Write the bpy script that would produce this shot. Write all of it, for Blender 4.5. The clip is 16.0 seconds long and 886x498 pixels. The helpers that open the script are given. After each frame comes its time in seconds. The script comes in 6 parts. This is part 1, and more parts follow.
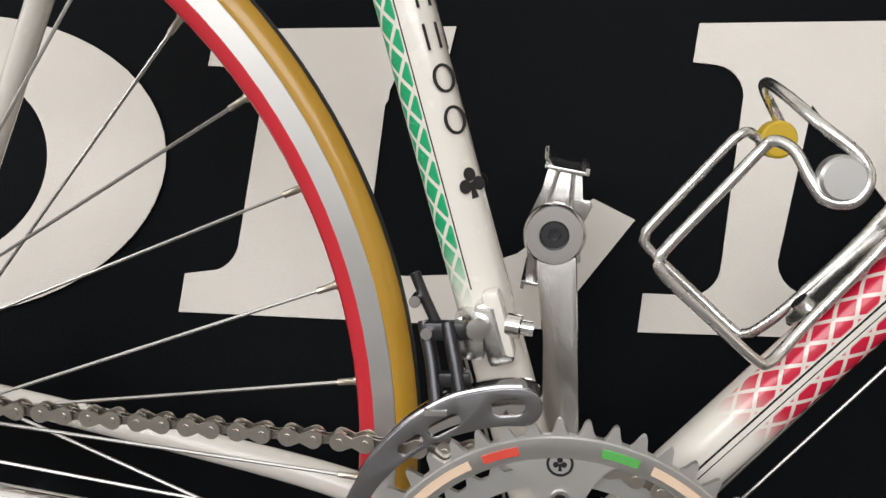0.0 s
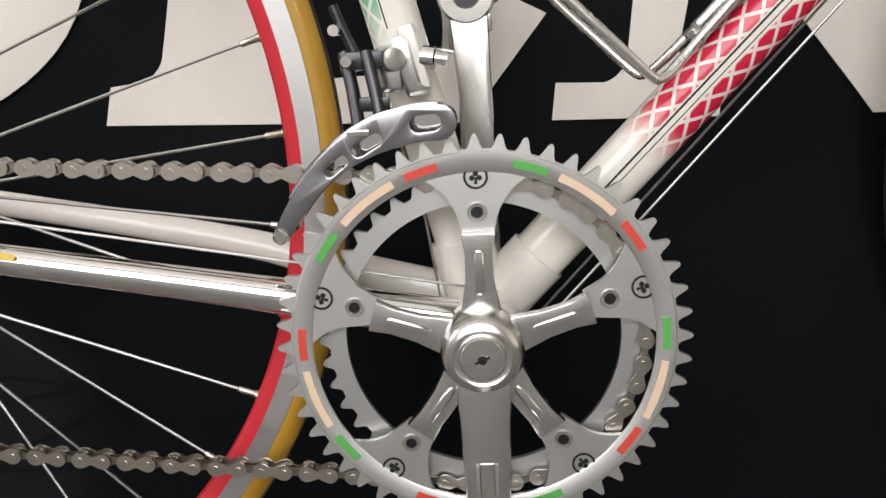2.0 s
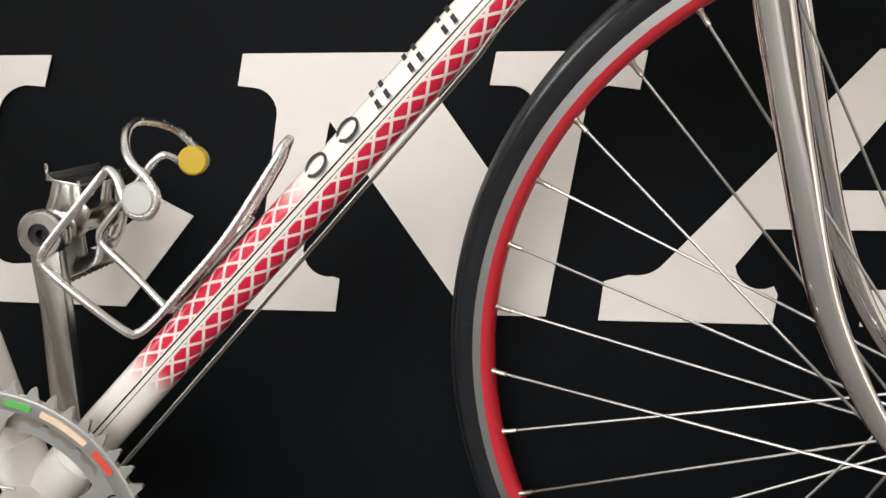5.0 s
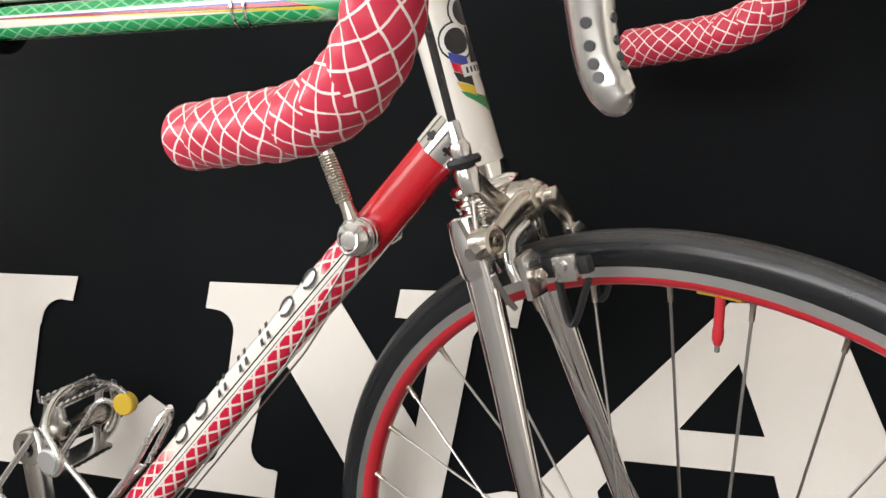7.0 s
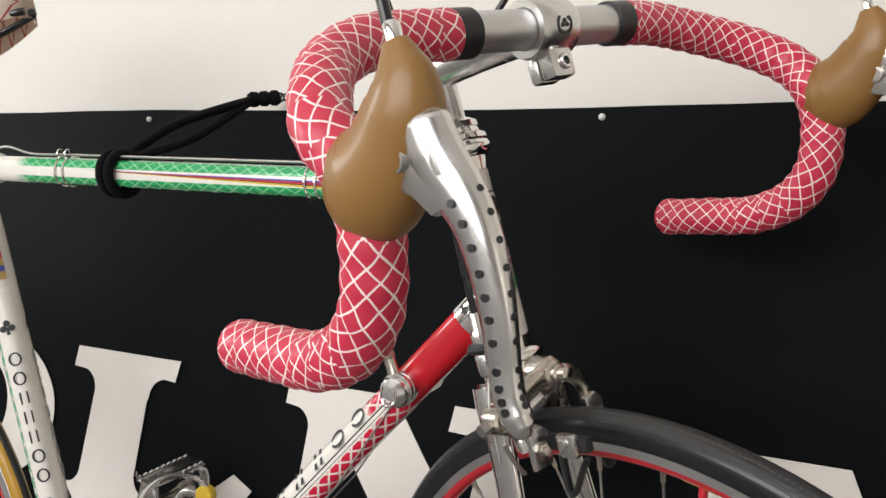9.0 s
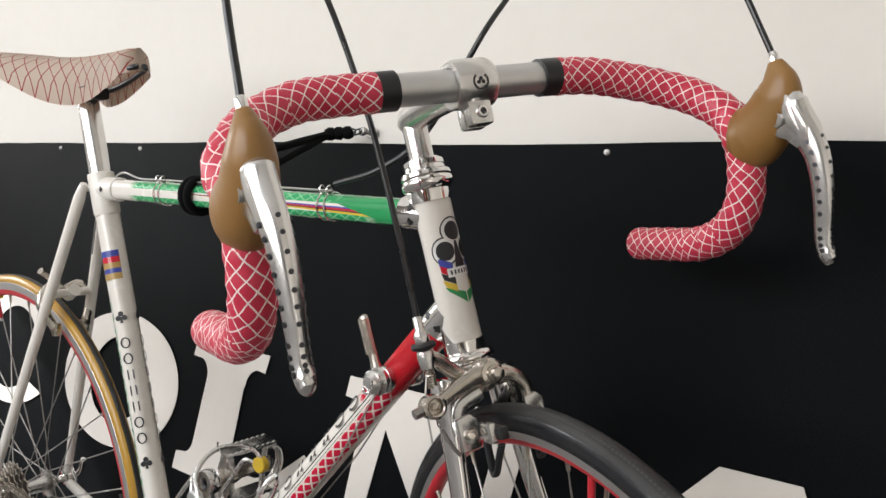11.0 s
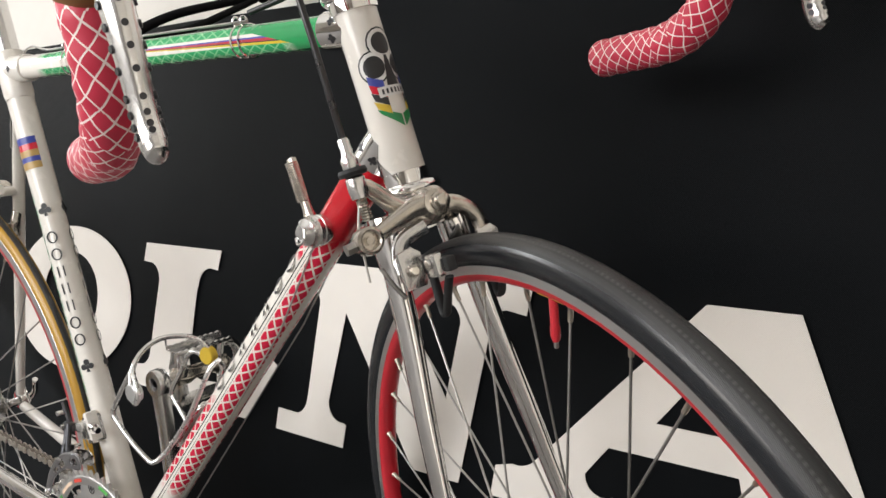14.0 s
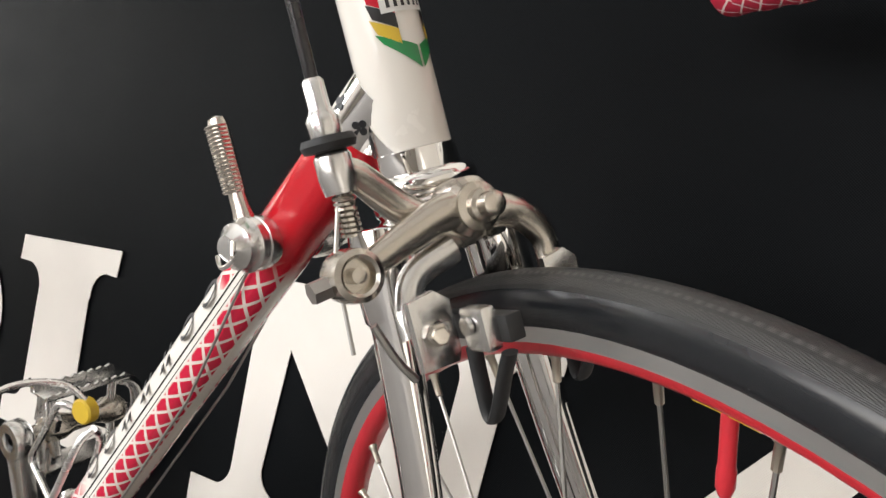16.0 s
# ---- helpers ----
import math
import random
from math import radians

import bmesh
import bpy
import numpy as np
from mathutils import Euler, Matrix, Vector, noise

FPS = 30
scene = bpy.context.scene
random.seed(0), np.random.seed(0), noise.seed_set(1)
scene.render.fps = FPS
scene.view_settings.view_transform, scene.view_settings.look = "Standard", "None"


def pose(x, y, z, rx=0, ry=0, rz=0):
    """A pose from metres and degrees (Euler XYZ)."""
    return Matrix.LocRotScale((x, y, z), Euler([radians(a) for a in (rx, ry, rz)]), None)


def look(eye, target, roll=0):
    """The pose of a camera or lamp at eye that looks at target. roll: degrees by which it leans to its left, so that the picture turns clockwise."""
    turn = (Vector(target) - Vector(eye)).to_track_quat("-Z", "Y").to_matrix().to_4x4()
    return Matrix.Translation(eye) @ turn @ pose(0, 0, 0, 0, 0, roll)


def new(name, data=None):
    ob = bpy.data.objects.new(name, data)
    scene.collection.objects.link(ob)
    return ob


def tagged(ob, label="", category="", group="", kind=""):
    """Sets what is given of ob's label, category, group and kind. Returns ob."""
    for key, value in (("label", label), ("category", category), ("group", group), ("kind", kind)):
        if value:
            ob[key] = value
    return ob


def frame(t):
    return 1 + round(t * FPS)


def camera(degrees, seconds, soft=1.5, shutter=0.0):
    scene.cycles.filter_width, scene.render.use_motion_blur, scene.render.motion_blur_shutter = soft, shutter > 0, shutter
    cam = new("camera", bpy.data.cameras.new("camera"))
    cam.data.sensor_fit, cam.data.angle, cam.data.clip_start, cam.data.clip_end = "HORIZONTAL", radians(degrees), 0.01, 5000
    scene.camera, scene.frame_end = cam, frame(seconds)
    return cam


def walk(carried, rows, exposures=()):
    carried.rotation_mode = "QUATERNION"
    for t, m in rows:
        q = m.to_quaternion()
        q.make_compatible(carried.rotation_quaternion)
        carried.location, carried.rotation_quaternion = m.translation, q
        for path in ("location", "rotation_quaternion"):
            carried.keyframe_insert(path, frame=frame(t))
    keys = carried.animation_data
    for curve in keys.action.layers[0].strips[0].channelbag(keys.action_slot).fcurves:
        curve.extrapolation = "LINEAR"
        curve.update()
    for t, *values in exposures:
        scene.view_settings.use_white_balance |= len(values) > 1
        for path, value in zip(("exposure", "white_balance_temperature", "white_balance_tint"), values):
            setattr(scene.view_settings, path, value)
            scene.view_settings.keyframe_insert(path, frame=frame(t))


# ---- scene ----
cam = camera(53.4, 16.0)

PATH = [
    (0, (-0.009, -0.522, 0.427), (-0.276, 1.459, 0.475), 1.4),
    (0.5, (-0.002, -0.532, 0.399), (-0.215, 1.457, 0.401), 1.2),
    (1, (-0.005, -0.538, 0.367), (-0.171, 1.455, 0.346), 0.3),
    (1.5, (-0.002, -0.548, 0.347), (-0.138, 1.447, 0.277), -0.8),
    (2, (0.002, -0.551, 0.326), (-0.119, 1.443, 0.23), -1.1),
    (2.5, (0.024, -0.548, 0.305), (-0.119, 1.444, 0.189), -0.7),
    (3, (0.096, -0.563, 0.318), (-0.089, 1.425, 0.19), -0.6),
    (3.5, (0.176, -0.602, 0.358), (-0.041, 1.383, 0.251), -0.9),
    (4, (0.247, -0.603, 0.387), (0.054, 1.386, 0.312), -1.0),
    (4.5, (0.301, -0.618, 0.427), (0.114, 1.373, 0.382), -0.1),
    (4.7, (0.31, -0.616, 0.434), (0.122, 1.375, 0.405), 0.4),
    (6.8, (0.583, -0.669, 0.615), (-0.029, 1.235, 0.623), 1.8),
    (7, (0.609, -0.679, 0.631), (-0.054, 1.208, 0.655), 1.6),
    (7.5, (0.638, -0.696, 0.663), (-0.104, 1.16, 0.728), 1.9),
    (8, (0.657, -0.717, 0.695), (-0.144, 1.115, 0.762), 2.4),
    (8.5, (0.676, -0.729, 0.717), (-0.176, 1.079, 0.787), 3.8),
    (8.7, (0.68, -0.732, 0.727), (-0.191, 1.067, 0.795), 4.3),
    (10.8, (0.895, -0.74, 0.743), (-0.379, 0.8, 0.816), 7.9),
    (11, (0.919, -0.737, 0.745), (-0.371, 0.79, 0.813), 7.5),
    (11.5, (0.958, -0.728, 0.75), (-0.344, 0.788, 0.821), 6.2),
    (12, (0.978, -0.717, 0.752), (-0.321, 0.802, 0.831), 5.7),
    (12.5, (0.968, -0.702, 0.738), (-0.324, 0.823, 0.804), 5.2),
    (13, (0.95, -0.69, 0.696), (-0.327, 0.849, 0.721), 4.5),
    (13.5, (0.93, -0.671, 0.666), (-0.337, 0.877, 0.651), 4.3),
    (14, (0.893, -0.623, 0.658), (-0.379, 0.919, 0.597), 3.5),
    (14.5, (0.82, -0.553, 0.653), (-0.46, 0.98, 0.527), 2.9),
    (15, (0.74, -0.494, 0.649), (-0.541, 1.035, 0.506), 3.7),
    (15.5, (0.697, -0.453, 0.663), (-0.531, 1.122, 0.566), 5.0),
    (16, (0.675, -0.427, 0.665), (-0.485, 1.201, 0.602), 6.1),
]
EXPOSURES = [(0, 0.0, 6500, 10), (2, 0.08, 6550, 11), (3, 0.22, 6550, 10), (4.5, 0.24, 6550, 10), (7, 0.34, 6550, 10), (8.5, 0.14, 6500, 10), (11, 0.0, 6350, 10), (12.5, -0.02, 6350, 10), (14.5, 0.33, 6500, 10), (16, 0.47, 6500, 10)]
walk(cam, [(t, look(eye, target, roll)) for t, eye, target, roll in PATH], EXPOSURES)

# ---- world and light ----
world = bpy.data.worlds.new("daylight")
scene.world = world
world.use_nodes = True
wn = world.node_tree
sky = wn.nodes.new("ShaderNodeTexSky")
sky.sky_type, sky.sun_disc = "NISHITA", False
SUN_ELEV, SUN_TURN = radians(26.5), radians(56.3)
sky.sun_elevation, sky.sun_rotation = SUN_ELEV, math.pi + SUN_TURN
wn.links.new(sky.outputs[0], wn.nodes["Background"].inputs[0])
wn.nodes["Background"].inputs[1].default_value = 0.12

# The room: banner wall at BY, window wall behind the camera, side walls, ceiling.
BY = 0.102
RX0, RX1, RY0, RZ1 = -2.6, 2.6, -3.0, 2.6
WIN_X0, WIN_X1, WIN_Z0, WIN_Z1 = -1.95, 1.10, 0.35, 2.20
SIDE_Y0, SIDE_Y1, SIDE_Z0, SIDE_Z1 = -1.433, -0.70, 0.90, 1.594  # small window in the west wall

sun = new("sun", bpy.data.lights.new("sun", "SUN"))
sun.data.energy, sun.data.angle, sun.data.color = 5.0, radians(0.6), (1.0, 0.97, 0.93)
SUN_WAY = Vector((-1.5, -1.0, 0.9))
sun.matrix_world = look(Vector((-0.298, BY, 0.213)) + SUN_WAY * 2, (-0.298, BY, 0.213))

# Added source of the soft front light; the window it fills is unseen.
win_light = new("window_light", bpy.data.lights.new("window_light", "AREA"))
win_light.data.shape, win_light.data.size, win_light.data.size_y = "RECTANGLE", WIN_X1 - WIN_X0, WIN_Z1 - WIN_Z0
win_light.data.energy, win_light.data.color = 84, (1.0, 0.985, 0.99)
win_light.matrix_world = look(((WIN_X0 + WIN_X1) / 2, RY0 + 0.03, (WIN_Z0 + WIN_Z1) / 2), (0, 0, (WIN_Z0 + WIN_Z1) / 2))

side_light = new("side_window_light", bpy.data.lights.new("side_window_light", "AREA"))
side_light.data.shape, side_light.data.size, side_light.data.size_y = "RECTANGLE", SIDE_Y1 - SIDE_Y0, SIDE_Z1 - SIDE_Z0
side_light.data.energy, side_light.data.color = 15, (0.96, 0.98, 1.0)
side_light.matrix_world = look((RX0 + 0.03, (SIDE_Y0 + SIDE_Y1) / 2, (SIDE_Z0 + SIDE_Z1) / 2), (0, (SIDE_Y0 + SIDE_Y1) / 2, (SIDE_Z0 + SIDE_Z1) / 2))


# ---- materials ----
class Nodes:
    """A small builder of shader nodes for one material."""

    def __init__(self, name):
        self.mat = bpy.data.materials.new(name)
        self.mat.use_nodes = True
        self.nt = self.mat.node_tree
        self.bsdf = self.nt.nodes["Principled BSDF"]

    def node(self, kind, **props):
        n = self.nt.nodes.new(kind)
        for k, v in props.items():
            setattr(n, k, v)
        return n

    def put(self, socket, value):
        if isinstance(value, bpy.types.NodeSocket):
            self.nt.links.new(value, socket)
        else:
            socket.default_value = value

    def math(self, op, a, b=0.0, c=0.0):
        n = self.node("ShaderNodeMath", operation=op)
        for s, v in zip(n.inputs, (a, b, c)):
            self.put(s, v)
        return n.outputs[0]

    def mix(self, fac, a, b):
        n = self.node("ShaderNodeMix", data_type="RGBA")
        self.put(n.inputs[0], fac)
        self.put(n.inputs[6], a if isinstance(a, bpy.types.NodeSocket) else (*a, 1))
        self.put(n.inputs[7], b if isinstance(b, bpy.types.NodeSocket) else (*b, 1))
        return n.outputs[2]

    def noise(self, scale, detail=4.0, rough=0.55, coord="Object"):
        tc = self.node("ShaderNodeTexCoord")
        n = self.node("ShaderNodeTexNoise")
        self.put(n.inputs["Vector"], tc.outputs[coord])
        self.put(n.inputs["Scale"], scale)
        self.put(n.inputs["Detail"], detail)
        self.put(n.inputs["Roughness"], rough)
        return n.outputs[0]

    def uv(self):
        tc = self.node("ShaderNodeTexCoord")
        s = self.node("ShaderNodeSeparateXYZ")
        self.put(s.inputs[0], tc.outputs["UV"])
        return s.outputs[0], s.outputs[1]

    def span(self, x, lo, hi, soft=0.0):
        """1 between lo and hi."""
        if soft <= 0:
            return self.math("MULTIPLY", self.math("GREATER_THAN", x, lo), self.math("LESS_THAN", x, hi))
        a = self.node("ShaderNodeMapRange", interpolation_type="SMOOTHSTEP")
        b = self.node("ShaderNodeMapRange", interpolation_type="SMOOTHSTEP")
        for n, p, q in ((a, lo - soft, lo + soft), (b, hi + soft, hi - soft)):
            self.put(n.inputs[0], x)
            self.put(n.inputs[1], p)
            self.put(n.inputs[2], q)
        return self.math("MULTIPLY", a.outputs[0], b.outputs[0])

    def lattice(self, u, v, pitch, turns, width):
        """1 on the lines of a diamond net: pitch along u in metres, turns round v."""
        out = None
        for sign in (1, -1):
            w = self.math("ADD", self.math("DIVIDE", u, pitch), self.math("MULTIPLY", v, sign * turns))
            f = self.math("ABSOLUTE", self.math("SUBTRACT", self.math("FRACT", w), 0.5))
            g = self.math("LESS_THAN", f, width / 2)
            out = g if out is None else self.math("MAXIMUM", out, g)
        return out

    def bump(self, height, strength=0.2, distance=0.001):
        n = self.node("ShaderNodeBump")
        self.put(n.inputs["Height"], height)
        self.put(n.inputs["Strength"], strength)
        self.put(n.inputs["Distance"], distance)
        self.put(self.bsdf.inputs["Normal"], n.outputs[0])

    def set(self, color=None, rough=None, metal=None, coat=None, spec=None):
        b = self.bsdf.inputs
        for key, v in (("Base Color", color), ("Roughness", rough), ("Metallic", metal), ("Coat Weight", coat), ("Specular IOR Level", spec)):
            if v is not None:
                self.put(b[key], (*v, 1) if isinstance(v, tuple) else v)
        return self.mat


def rng(n, x, a, b):
    """x from 0..1 onto a..b."""
    return n.math("ADD", n.math("MULTIPLY", x, b - a), a)


def metal(name, color, r0, r1, scale=180.0, bump=0.0):
    n = Nodes(name)
    big, fine = n.noise(14.0, 3), n.noise(scale, 3)
    n.set(n.mix(big, tuple(c * 0.84 for c in color), color), rng(n, n.math("MULTIPLY", n.math("ADD", big, fine), 0.5), r0, r1), 1.0)
    if bump:
        n.bump(fine, bump, 0.0006)
    return n.mat


def paint(name, color, rough=0.25, coat=0.6, vary=0.08, bump=0.03, scale=60.0):
    n = Nodes(name)
    big, fine = n.noise(9.0, 4), n.noise(scale, 4)
    n.set(n.mix(big, tuple(c * (1 - vary) for c in color), color), rng(n, fine, rough * 0.8, rough * 1.25), 0.0, coat)
    n.bsdf.inputs["Coat Roughness"].default_value = 0.06
    if bump:
        n.bump(fine, bump, 0.0006)
    return n.mat


CHROME = metal("chrome", (0.88, 0.865, 0.845), 0.015, 0.08)
DIMCHROME = metal("dulled_chrome", (0.42, 0.42, 0.44), 0.12, 0.3)
ALLOY = metal("polished_alloy", (0.76, 0.75, 0.73), 0.18, 0.32, 220, 0.02)
SATIN = metal("satin_alloy", (0.70, 0.70, 0.69), 0.34, 0.50, 260, 0.08)
RINGM = metal("anodised_alloy", (0.70, 0.69, 0.67), 0.36, 0.52, 260, 0.06)
BRAKEM = metal("worn_brake_alloy", (0.62, 0.575, 0.51), 0.13, 0.36, 200, 0.12)
STEEL = metal("spoke_steel", (0.46, 0.445, 0.42), 0.30, 0.5)
# same steel as CHAINM, darkened: shade between the outer plates put into colour
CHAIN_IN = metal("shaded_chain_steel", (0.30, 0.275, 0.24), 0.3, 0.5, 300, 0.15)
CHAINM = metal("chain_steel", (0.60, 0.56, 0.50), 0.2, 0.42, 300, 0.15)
CAGEM = metal("bright_wire_alloy", (0.86, 0.85, 0.83), 0.20, 0.34, 200, 0.03)
RIMM = metal("brushed_rim", (0.66, 0.66, 0.65), 0.30, 0.48, 400, 0.1)
DARKMETAL = metal("dark_steel", (0.08, 0.08, 0.085), 0.2, 0.45)
BRASS = metal("nipple_brass", (0.60, 0.55, 0.46), 0.3, 0.45)
WHITE = paint("white_enamel", (0.78, 0.745, 0.68))
REDP = paint("red_enamel", (0.55, 0.012, 0.03), 0.2)
RED_RIM = paint("red_rim_band", (0.56, 0.022, 0.035), 0.32, 0.3)
GREENP = paint("green_fill", (0.10, 0.42, 0.09), 0.4, 0.0)
REDFILL = paint("red_fill", (0.66, 0.07, 0.045), 0.4, 0.0)
CREAMFILL = paint("cream_fill", (0.78, 0.58, 0.42), 0.4, 0.0)
BLACKFILL = paint("black_ink", (0.012, 0.012, 0.013), 0.4, 0.0)
YELLOW = paint("yellow_paint", (0.62, 0.42, 0.03), 0.4, 0.1)
BLUEP = paint("blue_decal", (0.03, 0.05, 0.3), 0.35, 0.2)
GOLDP = paint("gold_decal", (0.42, 0.27, 0.08), 0.35, 0.2)
GREEND = paint("green_decal", (0.01, 0.23, 0.06), 0.3, 0.3)
RUBBER = paint("black_rubber", (0.022, 0.023, 0.024), 0.55, 0.0, 0.3, 0.2, 300)
CABLE = paint("black_cable_sheath", (0.012, 0.012, 0.013), 0.28, 0.2)
HOOD = paint("gum_rubber_hood", (0.29, 0.145, 0.035), 0.42, 0.15, 0.35, 0.15, 120)
BLACKTAPE = paint("black_finishing_tape", (0.012, 0.012, 0.013), 0.42, 0.0, 0.2, 0.15)
CORD = paint("black_cord", (0.004, 0.004, 0.0045), 0.9, 0.0, 0.4, 0.6, 700)
CORD.node_tree.nodes["Principled BSDF"].inputs["Specular IOR Level"].default_value = 0.15


def amber_wall():
    n = Nodes("amber_sidewall")
    big, fine = n.noise(18.0, 4), n.noise(500.0, 3)
    n.set(n.mix(big, (0.34, 0.175, 0.012), (0.48, 0.265, 0.022)), rng(n, fine, 0.3, 0.45), 0.0, 0.35)
    n.bump(fine, 0.25, 0.0005)
    return n.mat


def tread():
    n = Nodes("tyre_tread")
    u, v = n.uv()
    fine, big, streak = n.noise(600.0, 3), n.noise(12.0, 4), n.noise(40.0, 3)
    off = n.math("ABSOLUTE", n.math("SUBTRACT", v, 0.5))
    ribs = n.math("PINGPONG", n.math("MULTIPLY", v, 44.0), 0.5)
    ticks = n.math("MULTIPLY", n.math("PINGPONG", n.math("MULTIPLY", u, 470.0), 0.5), n.span(off, 0.13, 0.21))
    slant = n.math("MULTIPLY", n.math("PINGPONG", n.math("ADD", n.math("MULTIPLY", u, 520.0), n.math("MULTIPLY", v, 30.0)), 0.5), n.span(off, 0.27, 0.42))
    file = n.math("ADD", ticks, n.math("MULTIPLY", slant, 0.6))
    mark = n.math("MINIMUM", n.math("ADD", n.math("MULTIPLY", file, 1.1), n.math("MULTIPLY", big, 0.35)), 1.0)
    n.set(n.mix(mark, (0.009, 0.0095, 0.0105), (0.085, 0.084, 0.080)), rng(n, streak, 0.26, 0.50), 0.0, 0.0)
    n.bump(n.math("ADD", n.math("MULTIPLY", ribs, 0.22), n.math("ADD", n.math("MULTIPLY", file, 0.7), n.math("MULTIPLY", fine, 0.2))), 0.6, 0.0009)
    return n.mat


def bar_tape():
    n = Nodes("red_netted_bar_tape")
    u, v = n.uv()
    w = n.noise(22.0, 2)
    uu = n.math("ADD", u, n.math("MULTIPLY", n.math("SUBTRACT", w, 0.5), 0.013))
    turn = n.math("ADD", n.math("DIVIDE", u, 0.021), v)
    wrap = n.math("FRACT", turn)
    jump = n.math("FRACT", n.math("MULTIPLY", n.math("SINE", n.math("MULTIPLY", n.math("FLOOR", turn), 12.99)), 43.7))
    uu = n.math("ADD", uu, n.math("MULTIPLY", jump, 0.0045))
    net = n.lattice(uu, v, 0.0125, 8, 0.115)
    big, fine = n.noise(30.0, 4), n.noise(700.0, 2)
    red = n.mix(big, (0.47, 0.014, 0.042), (0.60, 0.034, 0.075))
    n.set(n.mix(net, red, (0.86, 0.74, 0.70)), rng(n, fine, 0.38, 0.55), 0.0, 0.12)
    n.bump(n.math("ADD", n.math("MULTIPLY", wrap, 0.8), n.math("ADD", n.math("MULTIPLY", net, 0.35), n.math("MULTIPLY", fine, 0.12))), 0.4, 0.0011)
    return n.mat


def saddle_cover():
    n = Nodes("cream_saddle_cover")
    u, v = n.uv()
    net = n.lattice(u, v, 0.021, 5, 0.085)
    big, fine = n.noise(18.0, 4), n.noise(500.0, 3)
    n.set(n.mix(net, n.mix(big, (0.66, 0.53, 0.43), (0.78, 0.66, 0.55)), (0.42, 0.05, 0.035)), rng(n, fine, 0.42, 0.58), 0.0, 0.1)
    n.bump(fine, 0.2, 0.0006)
    return n.mat


def down_tube_paint():
    """White flutes with a red net, a lettering panel and a red upper end; u along from the bottom bracket, v = 0.5 faces the near side."""
    n = Nodes("down_tube_paint")
    u, v = n.uv()
    net = n.lattice(u, v, 0.0160, 9, 0.20)
    lower = n.math("MULTIPLY", n.span(v, 0.535, 0.70, 0.006), n.span(u, 0.135, 0.60, 0.012))
    upper = n.math("MULTIPLY", n.span(v, 0.30, 0.465, 0.006), n.math("ADD", n.span(u, 0.135, 0.285, 0.016), n.span(u, 0.492, 0.60, 0.006)))
    far = n.math("MULTIPLY", n.math("MAXIMUM", n.span(v, 0.04, 0.20), n.span(v, 0.80, 0.96)), n.span(u, 0.135, 0.60, 0.02))
    panel = n.math("MINIMUM", n.math("ADD", n.math("ADD", lower, upper), far), 1.0)
    red = n.math("MULTIPLY", panel, n.math("SUBTRACT", 1.0, n.math("MULTIPLY", net, 0.9)))
    solid = n.span(u, 0.522, 2.0, 0.012)
    lines = n.math("MULTIPLY", n.math("ADD", n.span(v, 0.474, 0.486), n.span(v, 0.513, 0.519)), n.span(u, 0.075, 0.52))
    big, fine = n.noise(10.0, 4), n.noise(80.0, 3)
    white = n.mix(big, (0.70, 0.665, 0.60), (0.79, 0.755, 0.69))
    c = n.mix(red, white, (0.56, 0.009, 0.042))
    c = n.mix(solid, c, (0.50, 0.003, 0.012))
    c = n.mix(lines, c, (0.015, 0.015, 0.015))
    n.set(c, rng(n, fine, 0.2, 0.30), 0.0, 0.4)
    n.bsdf.inputs["Coat Roughness"].default_value = 0.05
    n.bump(fine, 0.03, 0.0006)
    return n.mat


def seat_tube_paint():
    n = Nodes("seat_tube_paint")
    u, v = n.uv()
    net = n.lattice(u, v, 0.0160, 9, 0.20)
    panel = n.math("MULTIPLY", n.span(v, 0.29, 0.455, 0.006), n.span(u, 0.172, 0.42, 0.022))
    green = n.math("MULTIPLY", panel, n.math("SUBTRACT", 1.0, n.math("MULTIPLY", net, 0.9)))
    line = n.math("MULTIPLY", n.span(v, 0.462, 0.470), n.span(u, 0.165, 0.43))
    big, fine = n.noise(10.0, 4), n.noise(80.0, 3)
    c = n.mix(green, n.mix(big, (0.70, 0.665, 0.60), (0.79, 0.755, 0.69)), (0.008, 0.34, 0.14))
    c = n.mix(line, c, (0.015, 0.015, 0.015))
    n.set(c, rng(n, fine, 0.2, 0.32), 0.0, 0.7)
    n.bsdf.inputs["Coat Roughness"].default_value = 0.05
    n.bump(fine, 0.03, 0.0006)
    return n.mat


